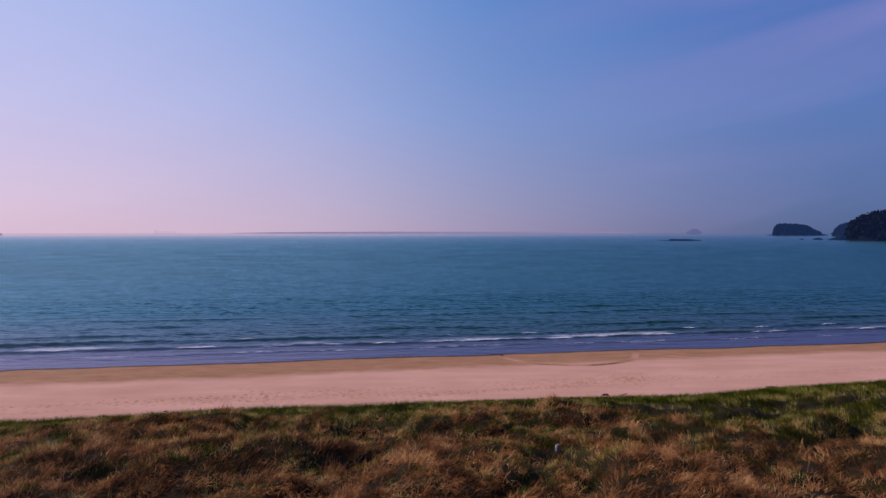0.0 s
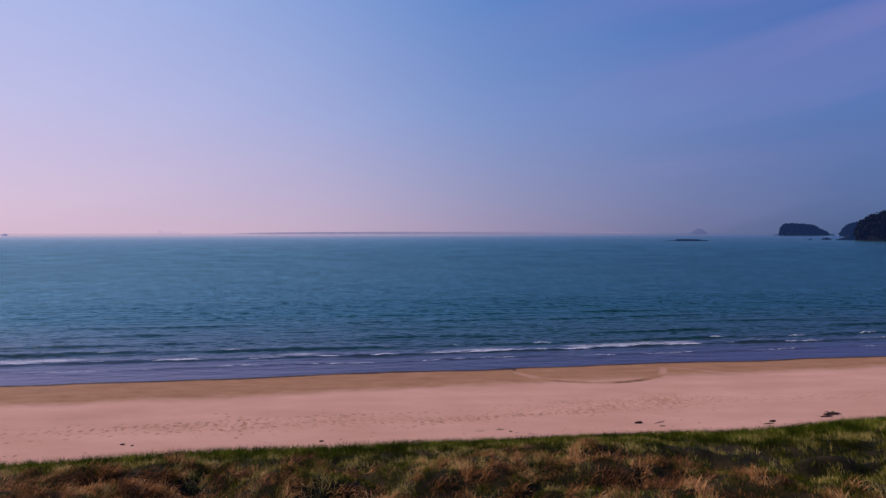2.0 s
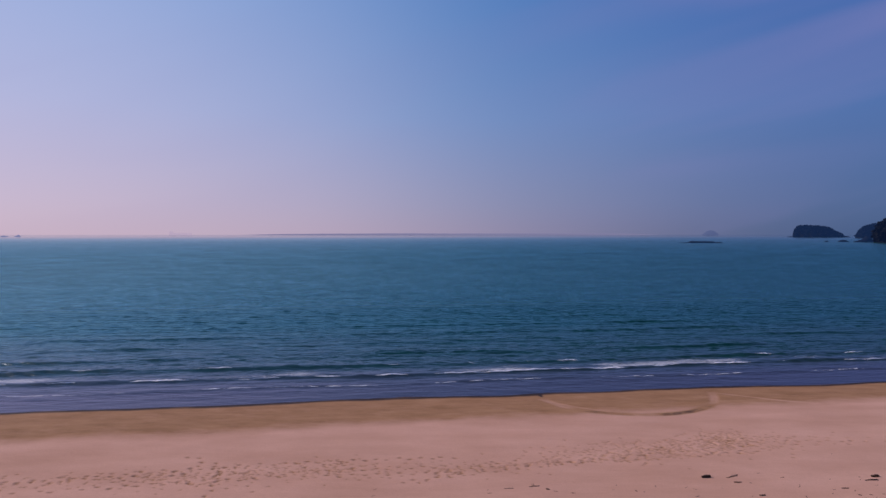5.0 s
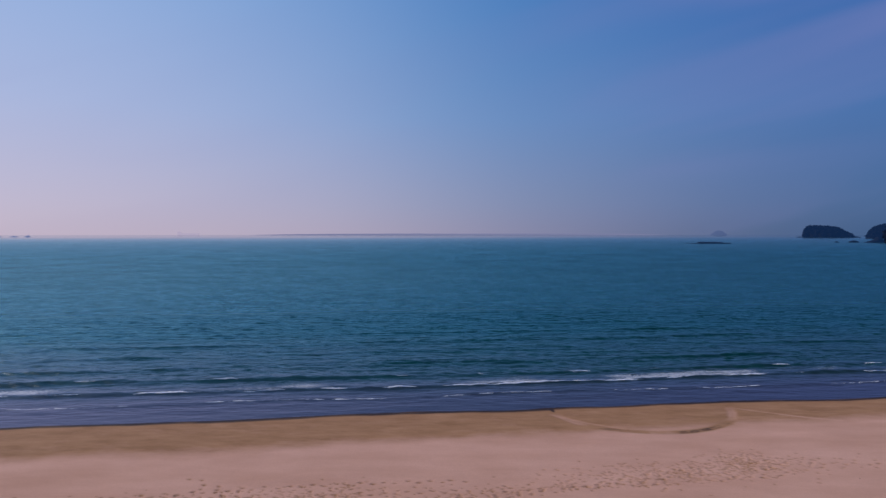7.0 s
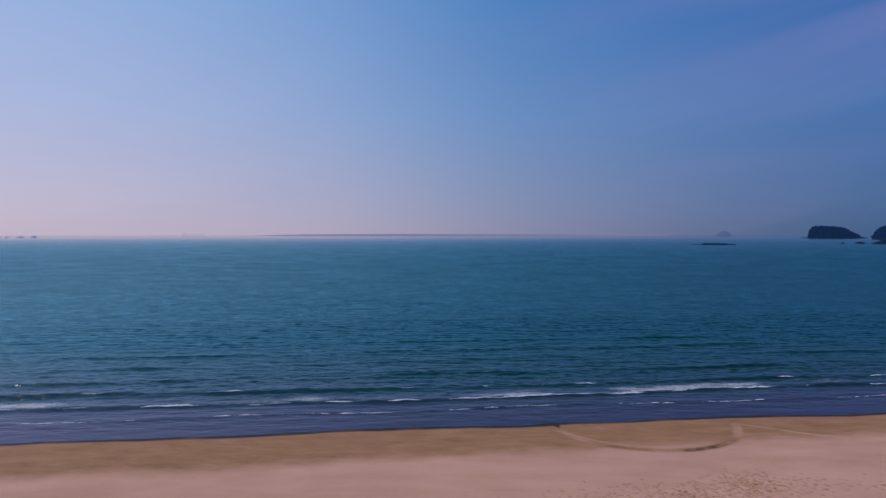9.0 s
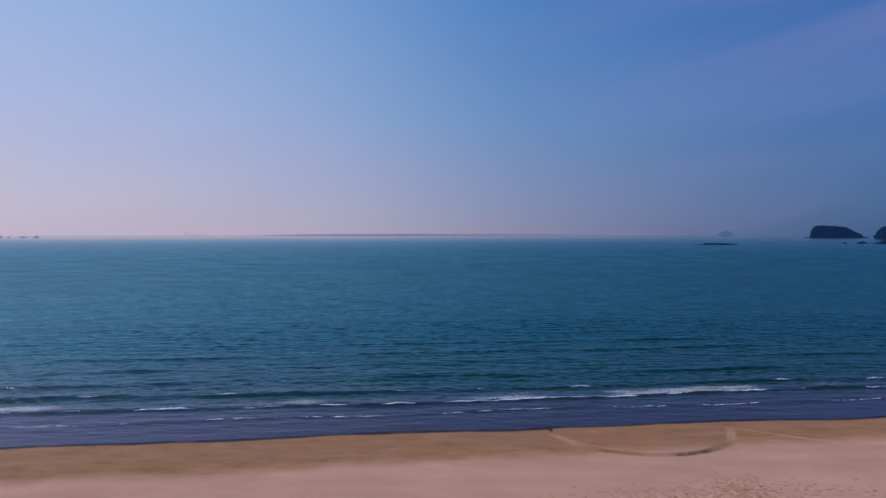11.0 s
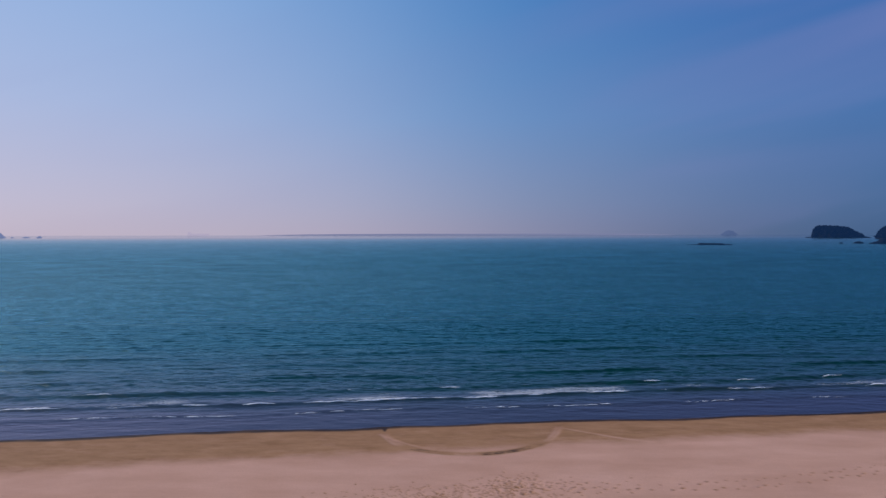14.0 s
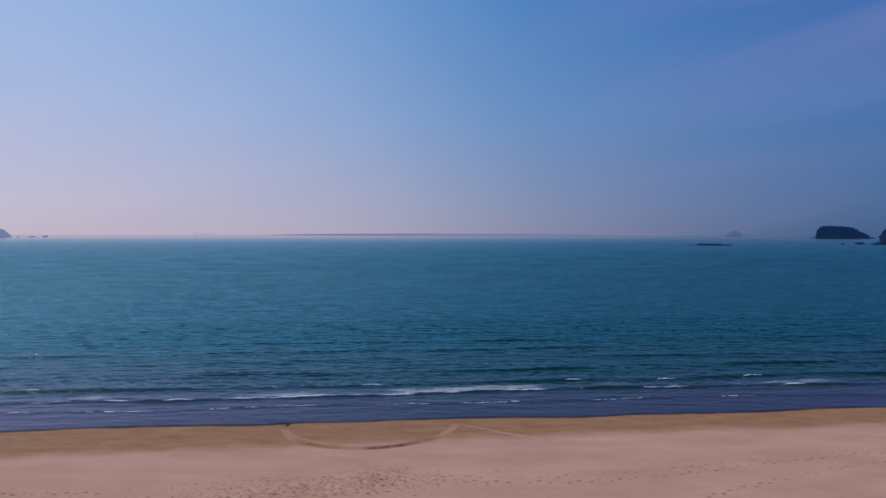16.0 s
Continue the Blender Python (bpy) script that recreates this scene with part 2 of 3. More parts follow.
    n.put(over.inputs[2], froth.outputs[0])
    n.put(m.node_tree.nodes["Material Output"].inputs[0], over.outputs[0])
    m.node_tree.nodes.remove(b)
    return m


def make_foam():
    m, n, b = material("sea_foam")
    pos = place(n)
    f = n.noise(pos, 5.0, 4.0, 0.7)
    n.put(b.inputs["Base Color"], n.mix(f, (0.78, 0.82, 0.86), (0.93, 0.94, 0.94)))
    b.inputs["Roughness"].default_value = 0.75
    n.put(b.inputs["Normal"], n.bump(f, 0.8, 0.08))
    return m


def make_grass(name, stops, through):
    """Blades whose colour differs from blade to blade and from patch to patch."""
    m, n, b = material(name)
    geo = n.add("ShaderNodeNewGeometry")
    rnd = geo.outputs["Random Per Island"]
    patch = n.noise(geo.outputs["Position"], 0.75, 4.0, 0.65)
    k = n.math("ADD", n.math("MULTIPLY", rnd, 0.40), n.range(patch, 0.38, 0.62, -0.06, 0.60))
    col = n.ramp(k, stops)
    n.put(b.inputs["Base Color"], col)
    b.inputs["Roughness"].default_value = 0.7
    b.inputs["Specular IOR Level"].default_value = 0.06
    tr = n.add("ShaderNodeBsdfTranslucent")
    n.put(tr.inputs[0], col)
    mx = n.add("ShaderNodeMixShader")
    mx.inputs[0].default_value = through
    n.put(mx.inputs[1], b.outputs[0])
    n.put(mx.inputs[2], tr.outputs[0])
    n.put(m.node_tree.nodes["Material Output"].inputs[0], mx.outputs[0])
    return m


def make_plain(name, dark, light, scale, rough=0.85, bump=0.5, dist=0.1, shine=0.3):
    """Two tones mottled at two sizes, with relief."""
    m, n, b = material(name)
    pos = place(n)
    a, c = n.noise(pos, scale, 4.0, 0.6), n.noise(pos, scale * 7, 3.0, 0.6)
    k = n.math("ADD", n.math("MULTIPLY", a, 0.6), n.math("MULTIPLY", c, 0.4))
    n.put(b.inputs["Base Color"], n.mix(n.range(k, 0.35, 0.65), dark, light))
    b.inputs["Roughness"].default_value = rough
    b.inputs["Specular IOR Level"].default_value = shine
    n.put(b.inputs["Normal"], n.bump(k, bump, dist))
    return m


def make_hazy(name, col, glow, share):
    """Things miles off, the lit air before them added as a glow."""
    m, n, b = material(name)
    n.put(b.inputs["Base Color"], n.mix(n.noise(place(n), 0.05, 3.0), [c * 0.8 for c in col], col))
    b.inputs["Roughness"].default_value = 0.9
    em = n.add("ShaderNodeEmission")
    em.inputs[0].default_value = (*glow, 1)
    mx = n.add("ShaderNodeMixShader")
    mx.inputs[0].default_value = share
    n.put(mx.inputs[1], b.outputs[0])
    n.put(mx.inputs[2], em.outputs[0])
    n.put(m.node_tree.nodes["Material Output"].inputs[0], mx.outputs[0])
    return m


SAND = make_sand()
WATER = make_water()
FOAM = make_foam()
DRY = make_grass("dry_grass", [(0.0, (0.050, 0.019, 0.009)), (0.3, (0.145, 0.063, 0.022)), (0.64, (0.40, 0.182, 0.066)), (0.96, (0.66, 0.40, 0.17))], 0.25)
GREEN = make_grass("green_grass", [(0.0, (0.012, 0.016, 0.001)), (0.36, (0.038, 0.055, 0.003)), (0.58, (0.140, 0.140, 0.012)), (0.84, (0.58, 0.46, 0.15))], 0.35)
FRINGE = make_grass("fringe_grass", [(0.0, (0.012, 0.018, 0.001)), (0.45, (0.038, 0.068, 0.002)), (0.70, (0.088, 0.130, 0.005)), (0.95, (0.26, 0.28, 0.04))], 0.3)
DRIFT = make_plain("driftwood", (0.020, 0.011, 0.008), (0.062, 0.035, 0.023), 6.0, 0.85, 0.7, 0.02)
PALE = make_plain("pale_stone", (0.13, 0.12, 0.11), (0.26, 0.24, 0.22), 12.0, 0.8, 0.5, 0.01)
# nearer rocks and woods glow faintly too, for the blue haze over them
HAZED_ROCK = make_hazy("sea_rock", (0.004, 0.004, 0.006), (0.006, 0.022, 0.070), 0.75)
HAZED_WOODS = make_hazy("coast_woods_haze", (0.003, 0.007, 0.007), (0.007, 0.024, 0.078), 0.75)
HAZED_BLACK_WOODS = make_hazy("headland_woods_haze", (0.002, 0.005, 0.004), (0.003, 0.009, 0.030), 0.7)
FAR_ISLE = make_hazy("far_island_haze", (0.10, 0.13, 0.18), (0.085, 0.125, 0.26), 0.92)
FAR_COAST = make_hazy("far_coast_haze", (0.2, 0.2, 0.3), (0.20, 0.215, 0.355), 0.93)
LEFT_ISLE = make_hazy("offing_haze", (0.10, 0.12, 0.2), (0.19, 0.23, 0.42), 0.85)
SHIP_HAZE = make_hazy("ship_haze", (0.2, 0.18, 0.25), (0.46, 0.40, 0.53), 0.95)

# ---- ground: beach and dune in one sheet ----
US = np.concatenate([[-5000, -2500, -1200, -600, -300, -180, -120], np.arange(-90, -46, 2.0), np.arange(-46, 66, 0.1), np.arange(66, 110, 2.0), [130, 180, 300, 600, 1200, 2500, 5000]])
SS = np.concatenate([[-160, -120, -80, -50, -30, -18, -10, -6, -4], np.arange(-2.5, 11.0, 0.12), np.arange(11.0, 19.8, 0.062), np.arange(19.8, 25.5, 0.12), np.arange(25.5, 47, 0.22), np.arange(47, 70, 1.5), [80, 110, 160, 300, 700, 1500, 3000, 5000]])
DUNE_S = np.array([25.0, 26.0, 26.8, 27.8, 30.0, 33.5, 38.0, 42.0, 48.0, 70.0, 120.0, 6000.0])
DUNE_Z = np.array([0.0, 0.14, 0.9, 1.6, 2.1, 2.75, 3.1, 3.2, 3.1, 2.9, 2.7, 2.7])


def foot_shift(u):
    """How far the dune's foot bends in and out along the beach."""
    u = np.asarray(u, float)
    bay = 1.15 * np.exp(-(((u - 12.5) / 5.5) ** 2)) + 0.3 * np.exp(-(((u + 2) / 8) ** 2))
    return 0.8 + 0.45 * step(u, 8, 20) - bay + 1.4 * (fnoise(np.asarray(u) / 11.0, np.zeros_like(np.asarray(u, float)), 3, 2) - 0.5)


def hollow(u, s):
    """Near nought in the creases between the dune's hummocks, higher on their tops."""
    return np.sqrt(np.abs(2 * fnoise(u / 5.0, s / 3.6, 11, 2) - 1))


def ground_z(u, s):
    beach = np.where(s < 0, 0.034 * s, 0.030 * s + 0.0005 * s * s)
    beach = np.where(s > 27, 0.030 * 27 + 0.0005 * 27 * 27 + 0.004 * np.minimum(s - 27, 100), beach)
    beach = np.maximum(beach, -4.0)
    rel = s + foot_shift(u)
    z = beach + np.interp(rel, DUNE_S, DUNE_Z)
    top = step(rel, 27.7, 31.5)
    z = z + top * (0.16 + 0.1 * (1 - step(u, -26, -8)) - 0.22 * step(u, -2, 10)) + step(rel, 29.5, 34.5) * (1.5 * (hollow(u, s) - 0.45) + 0.6 * (fnoise(u / 1.6, s / 1.2, 12, 2) - 0.5)) + top * 0.5 * (fnoise(u / 7.0, s / 4.0, 15, 2) - 0.5)
    shore = step(s, 2.0, 8.0) * (1 - top)
    z = z + shore * 0.10 * (fnoise(u / 5.0, s / 2.2, 13, 3) - 0.5)
    z = z + (1 - step(s, 2.0, 6.0)) * step(s, -3.0, -1.0) * 0.045 * (fnoise(u / 9.0, s / 6.0, 14, 2) - 0.5)
    return z


U2, S2 = np.meshgrid(US, SS)
GZ = ground_z(U2, S2)
wet_edge = 7.1 - 0.026 * U2 + 2.0 * (fnoise(U2 / 6.0, S2 / 9.0, 21, 4) - 0.5)
WET_SHADE = 0.78 * (1 - step(S2 - wet_edge, -1.9, 1.0))
WET_SHADE = np.clip(WET_SHADE + 0.10 * (fnoise(U2 / 2.5, S2 / 0.8, 23, 2) - 0.5) * (WET_SHADE > 0.05), 0, 0.8)
WET_SHADE += 0.22 * (1 - step(GZ + 0.012 * (fnoise(U2 / 3.0, S2 / 3.0, 22, 3) - 0.5), 0.010, 0.026))

# tyre tracks: one wide turn by the water and a spur that leaves it
TURN = [(6.6, 1.0), (6.8, 1.9), (7.4, 3.7), (8.8, 5.7), (11.5, 7.2), (14.4, 7.6), (17.2, 7.0), (19.6, 5.5), (21.0, 3.8), (21.8, 2.2), (22.3, 1.0)]
SPUR = [(21.4, 1.2), (23.8, 3.2), (26.4, 5.2), (28.6, 6.3)]
CROSS = [(5.2, 0.2), (6.6, 2.2), (8.6, 4.6), (10.8, 6.4)]


def curve_points(ctrl, gap):
    """Points along a Catmull-Rom curve, with the heading at each."""
    c = [Vector((*p, 0)) for p in ctrl]
    c = [c[0] * 2 - c[1]] + c + [c[-1] * 2 - c[-2]]
    out = []
    for i in range(1, len(c) - 2):
        k = max(2, int((c[i + 1] - c[i]).length / gap))
        for j in range(k):
            t = j / k
            a, b, d, e = c[i - 1], c[i], c[i + 1], c[i + 2]
            p = 0.5 * (2 * b + (d - a) * t + (2 * a - 5 * b + 4 * d - e) * t * t + (3 * b - a - 3 * d + e) * t ** 3)
            v = 0.5 * ((d - a) + 2 * (2 * a - 5 * b + 4 * d - e) * t + 3 * (3 * b - a - 3 * d + e) * t * t)
            out.append((p.x, p.y, math.atan2(v.y, v.x)))
    return out


def window(u, s, r):
    """The cells of the sheet within r metres of a place."""
    i0, i1 = np.searchsorted(US, (u - r, u + r))
    j0, j1 = np.searchsorted(SS, (s - r, s + r))
    if i0 >= i1 or j0 >= j1:
        return None
    return slice(j0, j1), slice(i0, i1)


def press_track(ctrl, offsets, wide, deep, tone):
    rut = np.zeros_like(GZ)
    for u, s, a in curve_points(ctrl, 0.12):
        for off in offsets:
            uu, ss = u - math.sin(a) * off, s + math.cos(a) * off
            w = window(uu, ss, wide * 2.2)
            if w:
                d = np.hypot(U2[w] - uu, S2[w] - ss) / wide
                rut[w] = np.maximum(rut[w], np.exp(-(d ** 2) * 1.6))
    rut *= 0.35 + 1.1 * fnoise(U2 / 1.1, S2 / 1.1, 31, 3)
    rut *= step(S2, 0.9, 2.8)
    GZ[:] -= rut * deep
    WET_SHADE[:] = WET_SHADE + (0.30 + tone * step(S2, 4.2, 6.4) - WET_SHADE) * np.clip(rut, 0, 1)


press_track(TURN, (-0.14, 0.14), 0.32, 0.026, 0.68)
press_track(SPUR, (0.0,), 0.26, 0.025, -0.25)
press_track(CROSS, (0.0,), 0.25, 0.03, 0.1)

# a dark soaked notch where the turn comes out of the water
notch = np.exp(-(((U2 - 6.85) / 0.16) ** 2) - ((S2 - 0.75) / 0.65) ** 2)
WET_SHADE = np.clip(WET_SHADE + 0.3 * notch, 0, 1)

rng = np.random.RandomState(5)


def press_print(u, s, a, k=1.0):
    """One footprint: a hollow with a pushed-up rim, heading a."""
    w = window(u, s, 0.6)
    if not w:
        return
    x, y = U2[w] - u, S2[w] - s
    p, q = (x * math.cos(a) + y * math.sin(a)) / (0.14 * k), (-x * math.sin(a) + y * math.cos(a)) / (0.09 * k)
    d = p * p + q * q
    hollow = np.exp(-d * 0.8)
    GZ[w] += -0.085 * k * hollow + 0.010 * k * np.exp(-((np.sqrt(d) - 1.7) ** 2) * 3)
    # shade inside the print, darkened into the colour through the wet mask
    WET_SHADE[w] = np.maximum(WET_SHADE[w], 0.90 * hollow)


def press_walk(ctrl, stride=0.66, spread=0.13, k=1.0):
    side = 1
    for u, s, a in curve_points(ctrl, stride)[::1]:
        if rng.rand() < 0.88:
            press_print(u - math.sin(a) * spread * side + rng.normal(0, 0.05), s + math.cos(a) * spread * side + rng.normal(0, 0.04), a + rng.normal(0, 0.25), k * rng.uniform(0.65, 0.95))
        side = -side


def press_crowd(u, s, ru, rs, n):
    for _ in range(int(n * 1.6)):
        press_print(u + rng.normal(0, ru), s + rng.normal(0, rs), rng.uniform(0, 6.3), rng.uniform(0.42, 0.68))


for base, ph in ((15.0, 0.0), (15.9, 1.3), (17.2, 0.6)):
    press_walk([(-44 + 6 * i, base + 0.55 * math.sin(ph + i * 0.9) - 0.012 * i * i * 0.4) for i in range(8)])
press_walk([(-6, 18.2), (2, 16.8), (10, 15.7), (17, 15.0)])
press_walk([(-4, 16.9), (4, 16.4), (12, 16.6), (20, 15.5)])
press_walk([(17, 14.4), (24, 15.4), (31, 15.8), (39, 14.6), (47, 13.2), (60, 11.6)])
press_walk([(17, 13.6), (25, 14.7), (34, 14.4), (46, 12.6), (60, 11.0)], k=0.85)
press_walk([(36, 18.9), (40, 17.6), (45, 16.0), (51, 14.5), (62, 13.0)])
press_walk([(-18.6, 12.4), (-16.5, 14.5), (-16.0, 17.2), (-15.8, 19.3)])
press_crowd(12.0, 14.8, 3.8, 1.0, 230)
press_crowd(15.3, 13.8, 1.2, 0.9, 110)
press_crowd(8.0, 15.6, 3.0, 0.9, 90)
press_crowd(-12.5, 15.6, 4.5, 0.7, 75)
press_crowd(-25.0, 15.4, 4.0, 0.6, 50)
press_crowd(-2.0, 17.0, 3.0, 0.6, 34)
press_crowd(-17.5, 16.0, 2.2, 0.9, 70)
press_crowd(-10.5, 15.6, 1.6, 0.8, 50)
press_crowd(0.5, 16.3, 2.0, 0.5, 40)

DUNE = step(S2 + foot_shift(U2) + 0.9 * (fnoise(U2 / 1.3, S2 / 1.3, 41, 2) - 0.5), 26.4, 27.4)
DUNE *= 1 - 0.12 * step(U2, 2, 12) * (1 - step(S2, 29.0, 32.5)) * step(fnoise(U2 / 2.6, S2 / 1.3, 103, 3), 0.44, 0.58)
GX, GY = to_xy(U2, S2)
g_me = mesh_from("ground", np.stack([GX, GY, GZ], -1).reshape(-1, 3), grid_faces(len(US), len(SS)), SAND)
for key, val in (("wet_shade", WET_SHADE), ("dune", DUNE)):
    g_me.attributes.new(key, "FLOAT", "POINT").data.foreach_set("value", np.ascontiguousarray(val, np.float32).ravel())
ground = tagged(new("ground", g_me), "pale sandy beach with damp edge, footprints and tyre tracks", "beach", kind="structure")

# ---- sea ----
WU = np.concatenate([[-5000, -3000, -1800, -1000, -600, -380, -260, -190, -140], np.arange(-105, 135, 0.46), [170, 220, 290, 400, 620, 1000, 1800, 3000, 5000]])
WS = np.concatenate([[-4985, -3500, -2400, -1600, -1000, -650, -430, -300, -220, -170], np.arange(-135, -60, 0.7), np.arange(-60, -20, 0.3), np.arange(-20, 3.2, 0.14)])
WAVES = []
wr = np.random.RandomState(12)
for i in range(26):
    lam = 0.9 * (5.5 / 0.9) ** (i / 25)
    WAVES.append((lam, wr.normal(0, 0.42), wr.uniform(0, 6.28), 0.0092 * lam ** 0.7))


def crest(u, which):
    """Where the breaking lines stand."""
    u = np.asarray(u, float)
    z = np.zeros_like(u)
    if which == 0:
        return -12.6 + 2.2 * (fnoise(u / 21.0, z, 51, 2) - 0.5)
    if which == 1:
        return -8.3 + 2.0 * (fnoise(u / 16.0, z, 52, 2) - 0.5)
    if which == 2:
        return -4.9 + 1.6 * (fnoise(u / 14.0, z, 53, 2) - 0.5)
    return -18.5 - 6.5 * (which - 3) + 2.5 * (fnoise(u / 26.0, z, 54 + which, 2) - 0.5)


CREST_H = (0.27, 0.22, 0.06, 0.24, 0.20, 0.18, 0.16, 0.14)


def sea_z(u, s):
    h = 0.0
    for lam, ang, ph, amp in WAVES:
        k = 6.28319 / lam
        w = np.sin(k * (np.cos(ang) * s + np.sin(ang) * u) + ph + 2.2 * vnoise(u / (lam * 4), s / (lam * 4), int(ph * 10)))
        h = h + amp * (1 - np.abs(w)) * 1.4 - amp * 0.6
    h = h * (1 - step(s, -14.0, -3.0) * 0.7) * step(-s, -0.5, 3.0) * (1 - step(-s, 45.0, 130.0))
    for c in range(8):
        sc = crest(u, c)
        d = s - sc
        bulk = CREST_H[c] * (0.45 + 0.8 * vnoise(u / 6.0, np.zeros_like(u), 61 + c)) * (1.0 if c < 3 else step(vnoise(u / 17.0, np.zeros_like(u), 81 + c), 0.3, 0.55))
        h = h + bulk * np.where(d > 0, np.exp(-((d / 0.42) ** 2)), np.exp(-((d / 1.9) ** 2))) * step(-s, -0.2, 2.0)
    return h


UW, SW = np.meshgrid(WU, WS)
WX, WY = to_xy(UW, SW)
WZ = sea_z(UW, SW)
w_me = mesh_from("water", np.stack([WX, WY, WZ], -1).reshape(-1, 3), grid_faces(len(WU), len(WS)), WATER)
back = crest(UW, 1) - SW
trail = step(back, -0.15, 0.25) * (1 - step(back, 1.2, 4.2))
torn = fnoise(UW / 7.0, SW / 2.4, 91, 3)
ahead = step(-back, 0.1, 0.6) * (1 - step(-back, 1.0, 3.4))
LACE = np.clip(trail * (2.3 * torn - 0.62 + 0.30 * step(UW, -4, 6) * (1 - step(UW, 30, 42))) + 0.7 * ahead * np.clip(fnoise(UW / 5.0, SW / 2.0, 92, 2) - 0.36, 0, 1), 0, 1)
w_me.attributes.new("lace", "FLOAT", "POINT").data.foreach_set("value", np.ascontiguousarray(LACE, np.float32).ravel())
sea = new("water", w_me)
tagged(sea, "choppy blue-green sea with low waves reaching the beach", "sea", kind="structure")


# ---- foam ----
def foam_strip(bits, u0, u1, which, width, height, r):
    """A ragged bank of foam along one crest, from u0 to u1: a clean front, a torn back."""
    n = max(6, int((u1 - u0) / 0.09))
    k = 7
    uu = np.linspace(u0, u1, n)
    zero = np.zeros(n)
    ends = np.clip(np.minimum(uu - u0, u1 - uu) / 1.6 + 0.02, 0, 1) ** 0.7
    wid = width * ends * (0.10 + np.clip(2.3 * (fnoise(uu / 1.7, zero, r, 4) - 0.27), 0, 0.8))
    mid = crest(uu, which) + 0.16 + 0.16 * (fnoise(uu / 0.9, zero, r + 1, 2) - 0.5)
    t = np.linspace(0, 1, k)
    U = np.repeat(uu[:, None], k, 1)
    torn = 0.35 + 1.5 * fnoise(uu / 0.22, zero, r + 3, 2)
    S = mid[:, None] - wid[:, None] * (t[None] - 0.25) * (1 + (torn[:, None] - 1) * t[None])
    lump = height * ends[:, None] * (np.sin(np.pi * np.clip(t, 0.03, 0.97))[None] ** 0.6) * (0.35 + 1.3 * fnoise(U / 0.3, S / 0.25, r + 2, 2))
    Z = sea_z(U, S) + lump - 0.012
    X, Y = to_xy(U, S)
    bits.append((np.stack([X, Y, Z], -1).reshape(-1, 3), grid_faces(k, n)))


def joined(bits):
    co, fc, base = [], [], 0
    for c, f in bits:
        co.append(c)
        fc.append(f + base)
        base += len(c)
    return np.concatenate(co), np.concatenate(fc)


def foam_line(name, which, spans, width, height, label):
    bits = []
    for i, (a, b) in enumerate(spans):
        foam_strip(bits, a, b, which, width, height, 71 + i * 5 + which)
    co, fc = joined(bits)
    tagged(new(name, mesh_from(name, co, fc, FOAM)), label, "foam", kind="stuff")


# stretches along the beach where each line is breaking
OUTER = [(-74, -71), (-62, -57), (-38, -35.5), (-26, -21.5), (-6.2, -4.6), (2.6, 4.0), (8.6, 9.8), (12.2, 15.6), (22.0, 23.0), (36, 38.5), (47, 50), (58, 61), (78, 81)]
MAIN = [(-72, -66), (-58, -52), (-46, -40.5), (-38, -34.5), (-30.5, -24), (-20.5, -16.2), (-13.4, -10.4), (-7.4, -3.8), (-1.6, 4.4), (3.2, 12.4), (11.0, 19.5), (21.5, 24.4), (28, 33.5), (36.4, 37.6), (44, 49.5), (60, 66), (85, 92)]
WASH = [(-52, -45), (-40, -28), (-24, -6), (-3, 9.5), (14, 21), (22.4, 30.5), (36, 44), (50, 56)]
foam_line("breaker_foam", 0, OUTER, 0.24, 0.04, "white cap on the crest of a low outer wave")
foam_line("breaker_foam", 1, MAIN, 0.25, 0.045, "long white foam bank of the spilling main wave")
foam_line("wash_foam", 2, WASH, 0.17, 0.015, "thin foam line on the shallow wash")


# ---- dune grass ----
def blades(name, u, s, lean, length, width, droop, mat, seed):
    """One mesh of many blades: root places, lean headings, lengths, widths; droop in 0..1 lays them over."""
    r = np.random.RandomState(seed)
    n = len(u)
    x, y = to_xy(u, s)
    z = ground_z(u, s) - 0.03
    hx, hy = np.cos(lean), np.sin(lean)
    face = r.uniform(0, 6.28, n)
    wx, wy = np.cos(face) * width * 0.5, np.sin(face) * width * 0.5
    up1, out1 = length * 0.58 * np.cos(droop * 0.9), length * 0.58 * np.sin(droop * 0.9)
    ang2 = np.minimum(droop * 1.75, 2.1)
    up2, out2 = up1 + length * 0.45 * np.cos(ang2), out1 + length * 0.45 * np.sin(ang2)
    co = np.empty((n, 5, 3), np.float32)
    co[:, 0] = np.stack([x - wx, y - wy, z], -1)
    co[:, 1] = np.stack([x + wx, y + wy, z], -1)
    mx, my, mz = x + hx * out1, y + hy * out1, z + up1
    co[:, 2] = np.stack([mx + wx * 0.8, my + wy * 0.8, mz], -1)
    co[:, 3] = np.stack([mx - wx * 0.8, my - wy * 0.8, mz], -1)
    co[:, 4] = np.stack([x + hx * out2, y + hy * out2, z + np.maximum(up2, 0.03)], -1)
    b = (np.arange(n) * 5)[:, None]
    tri = np.concatenate([b + [[0, 1, 2]], b + [[0, 2, 3]], b + [[3, 2, 4]]])
    return new(name, mesh_from(name, co.reshape(-1, 3), tri, mat))


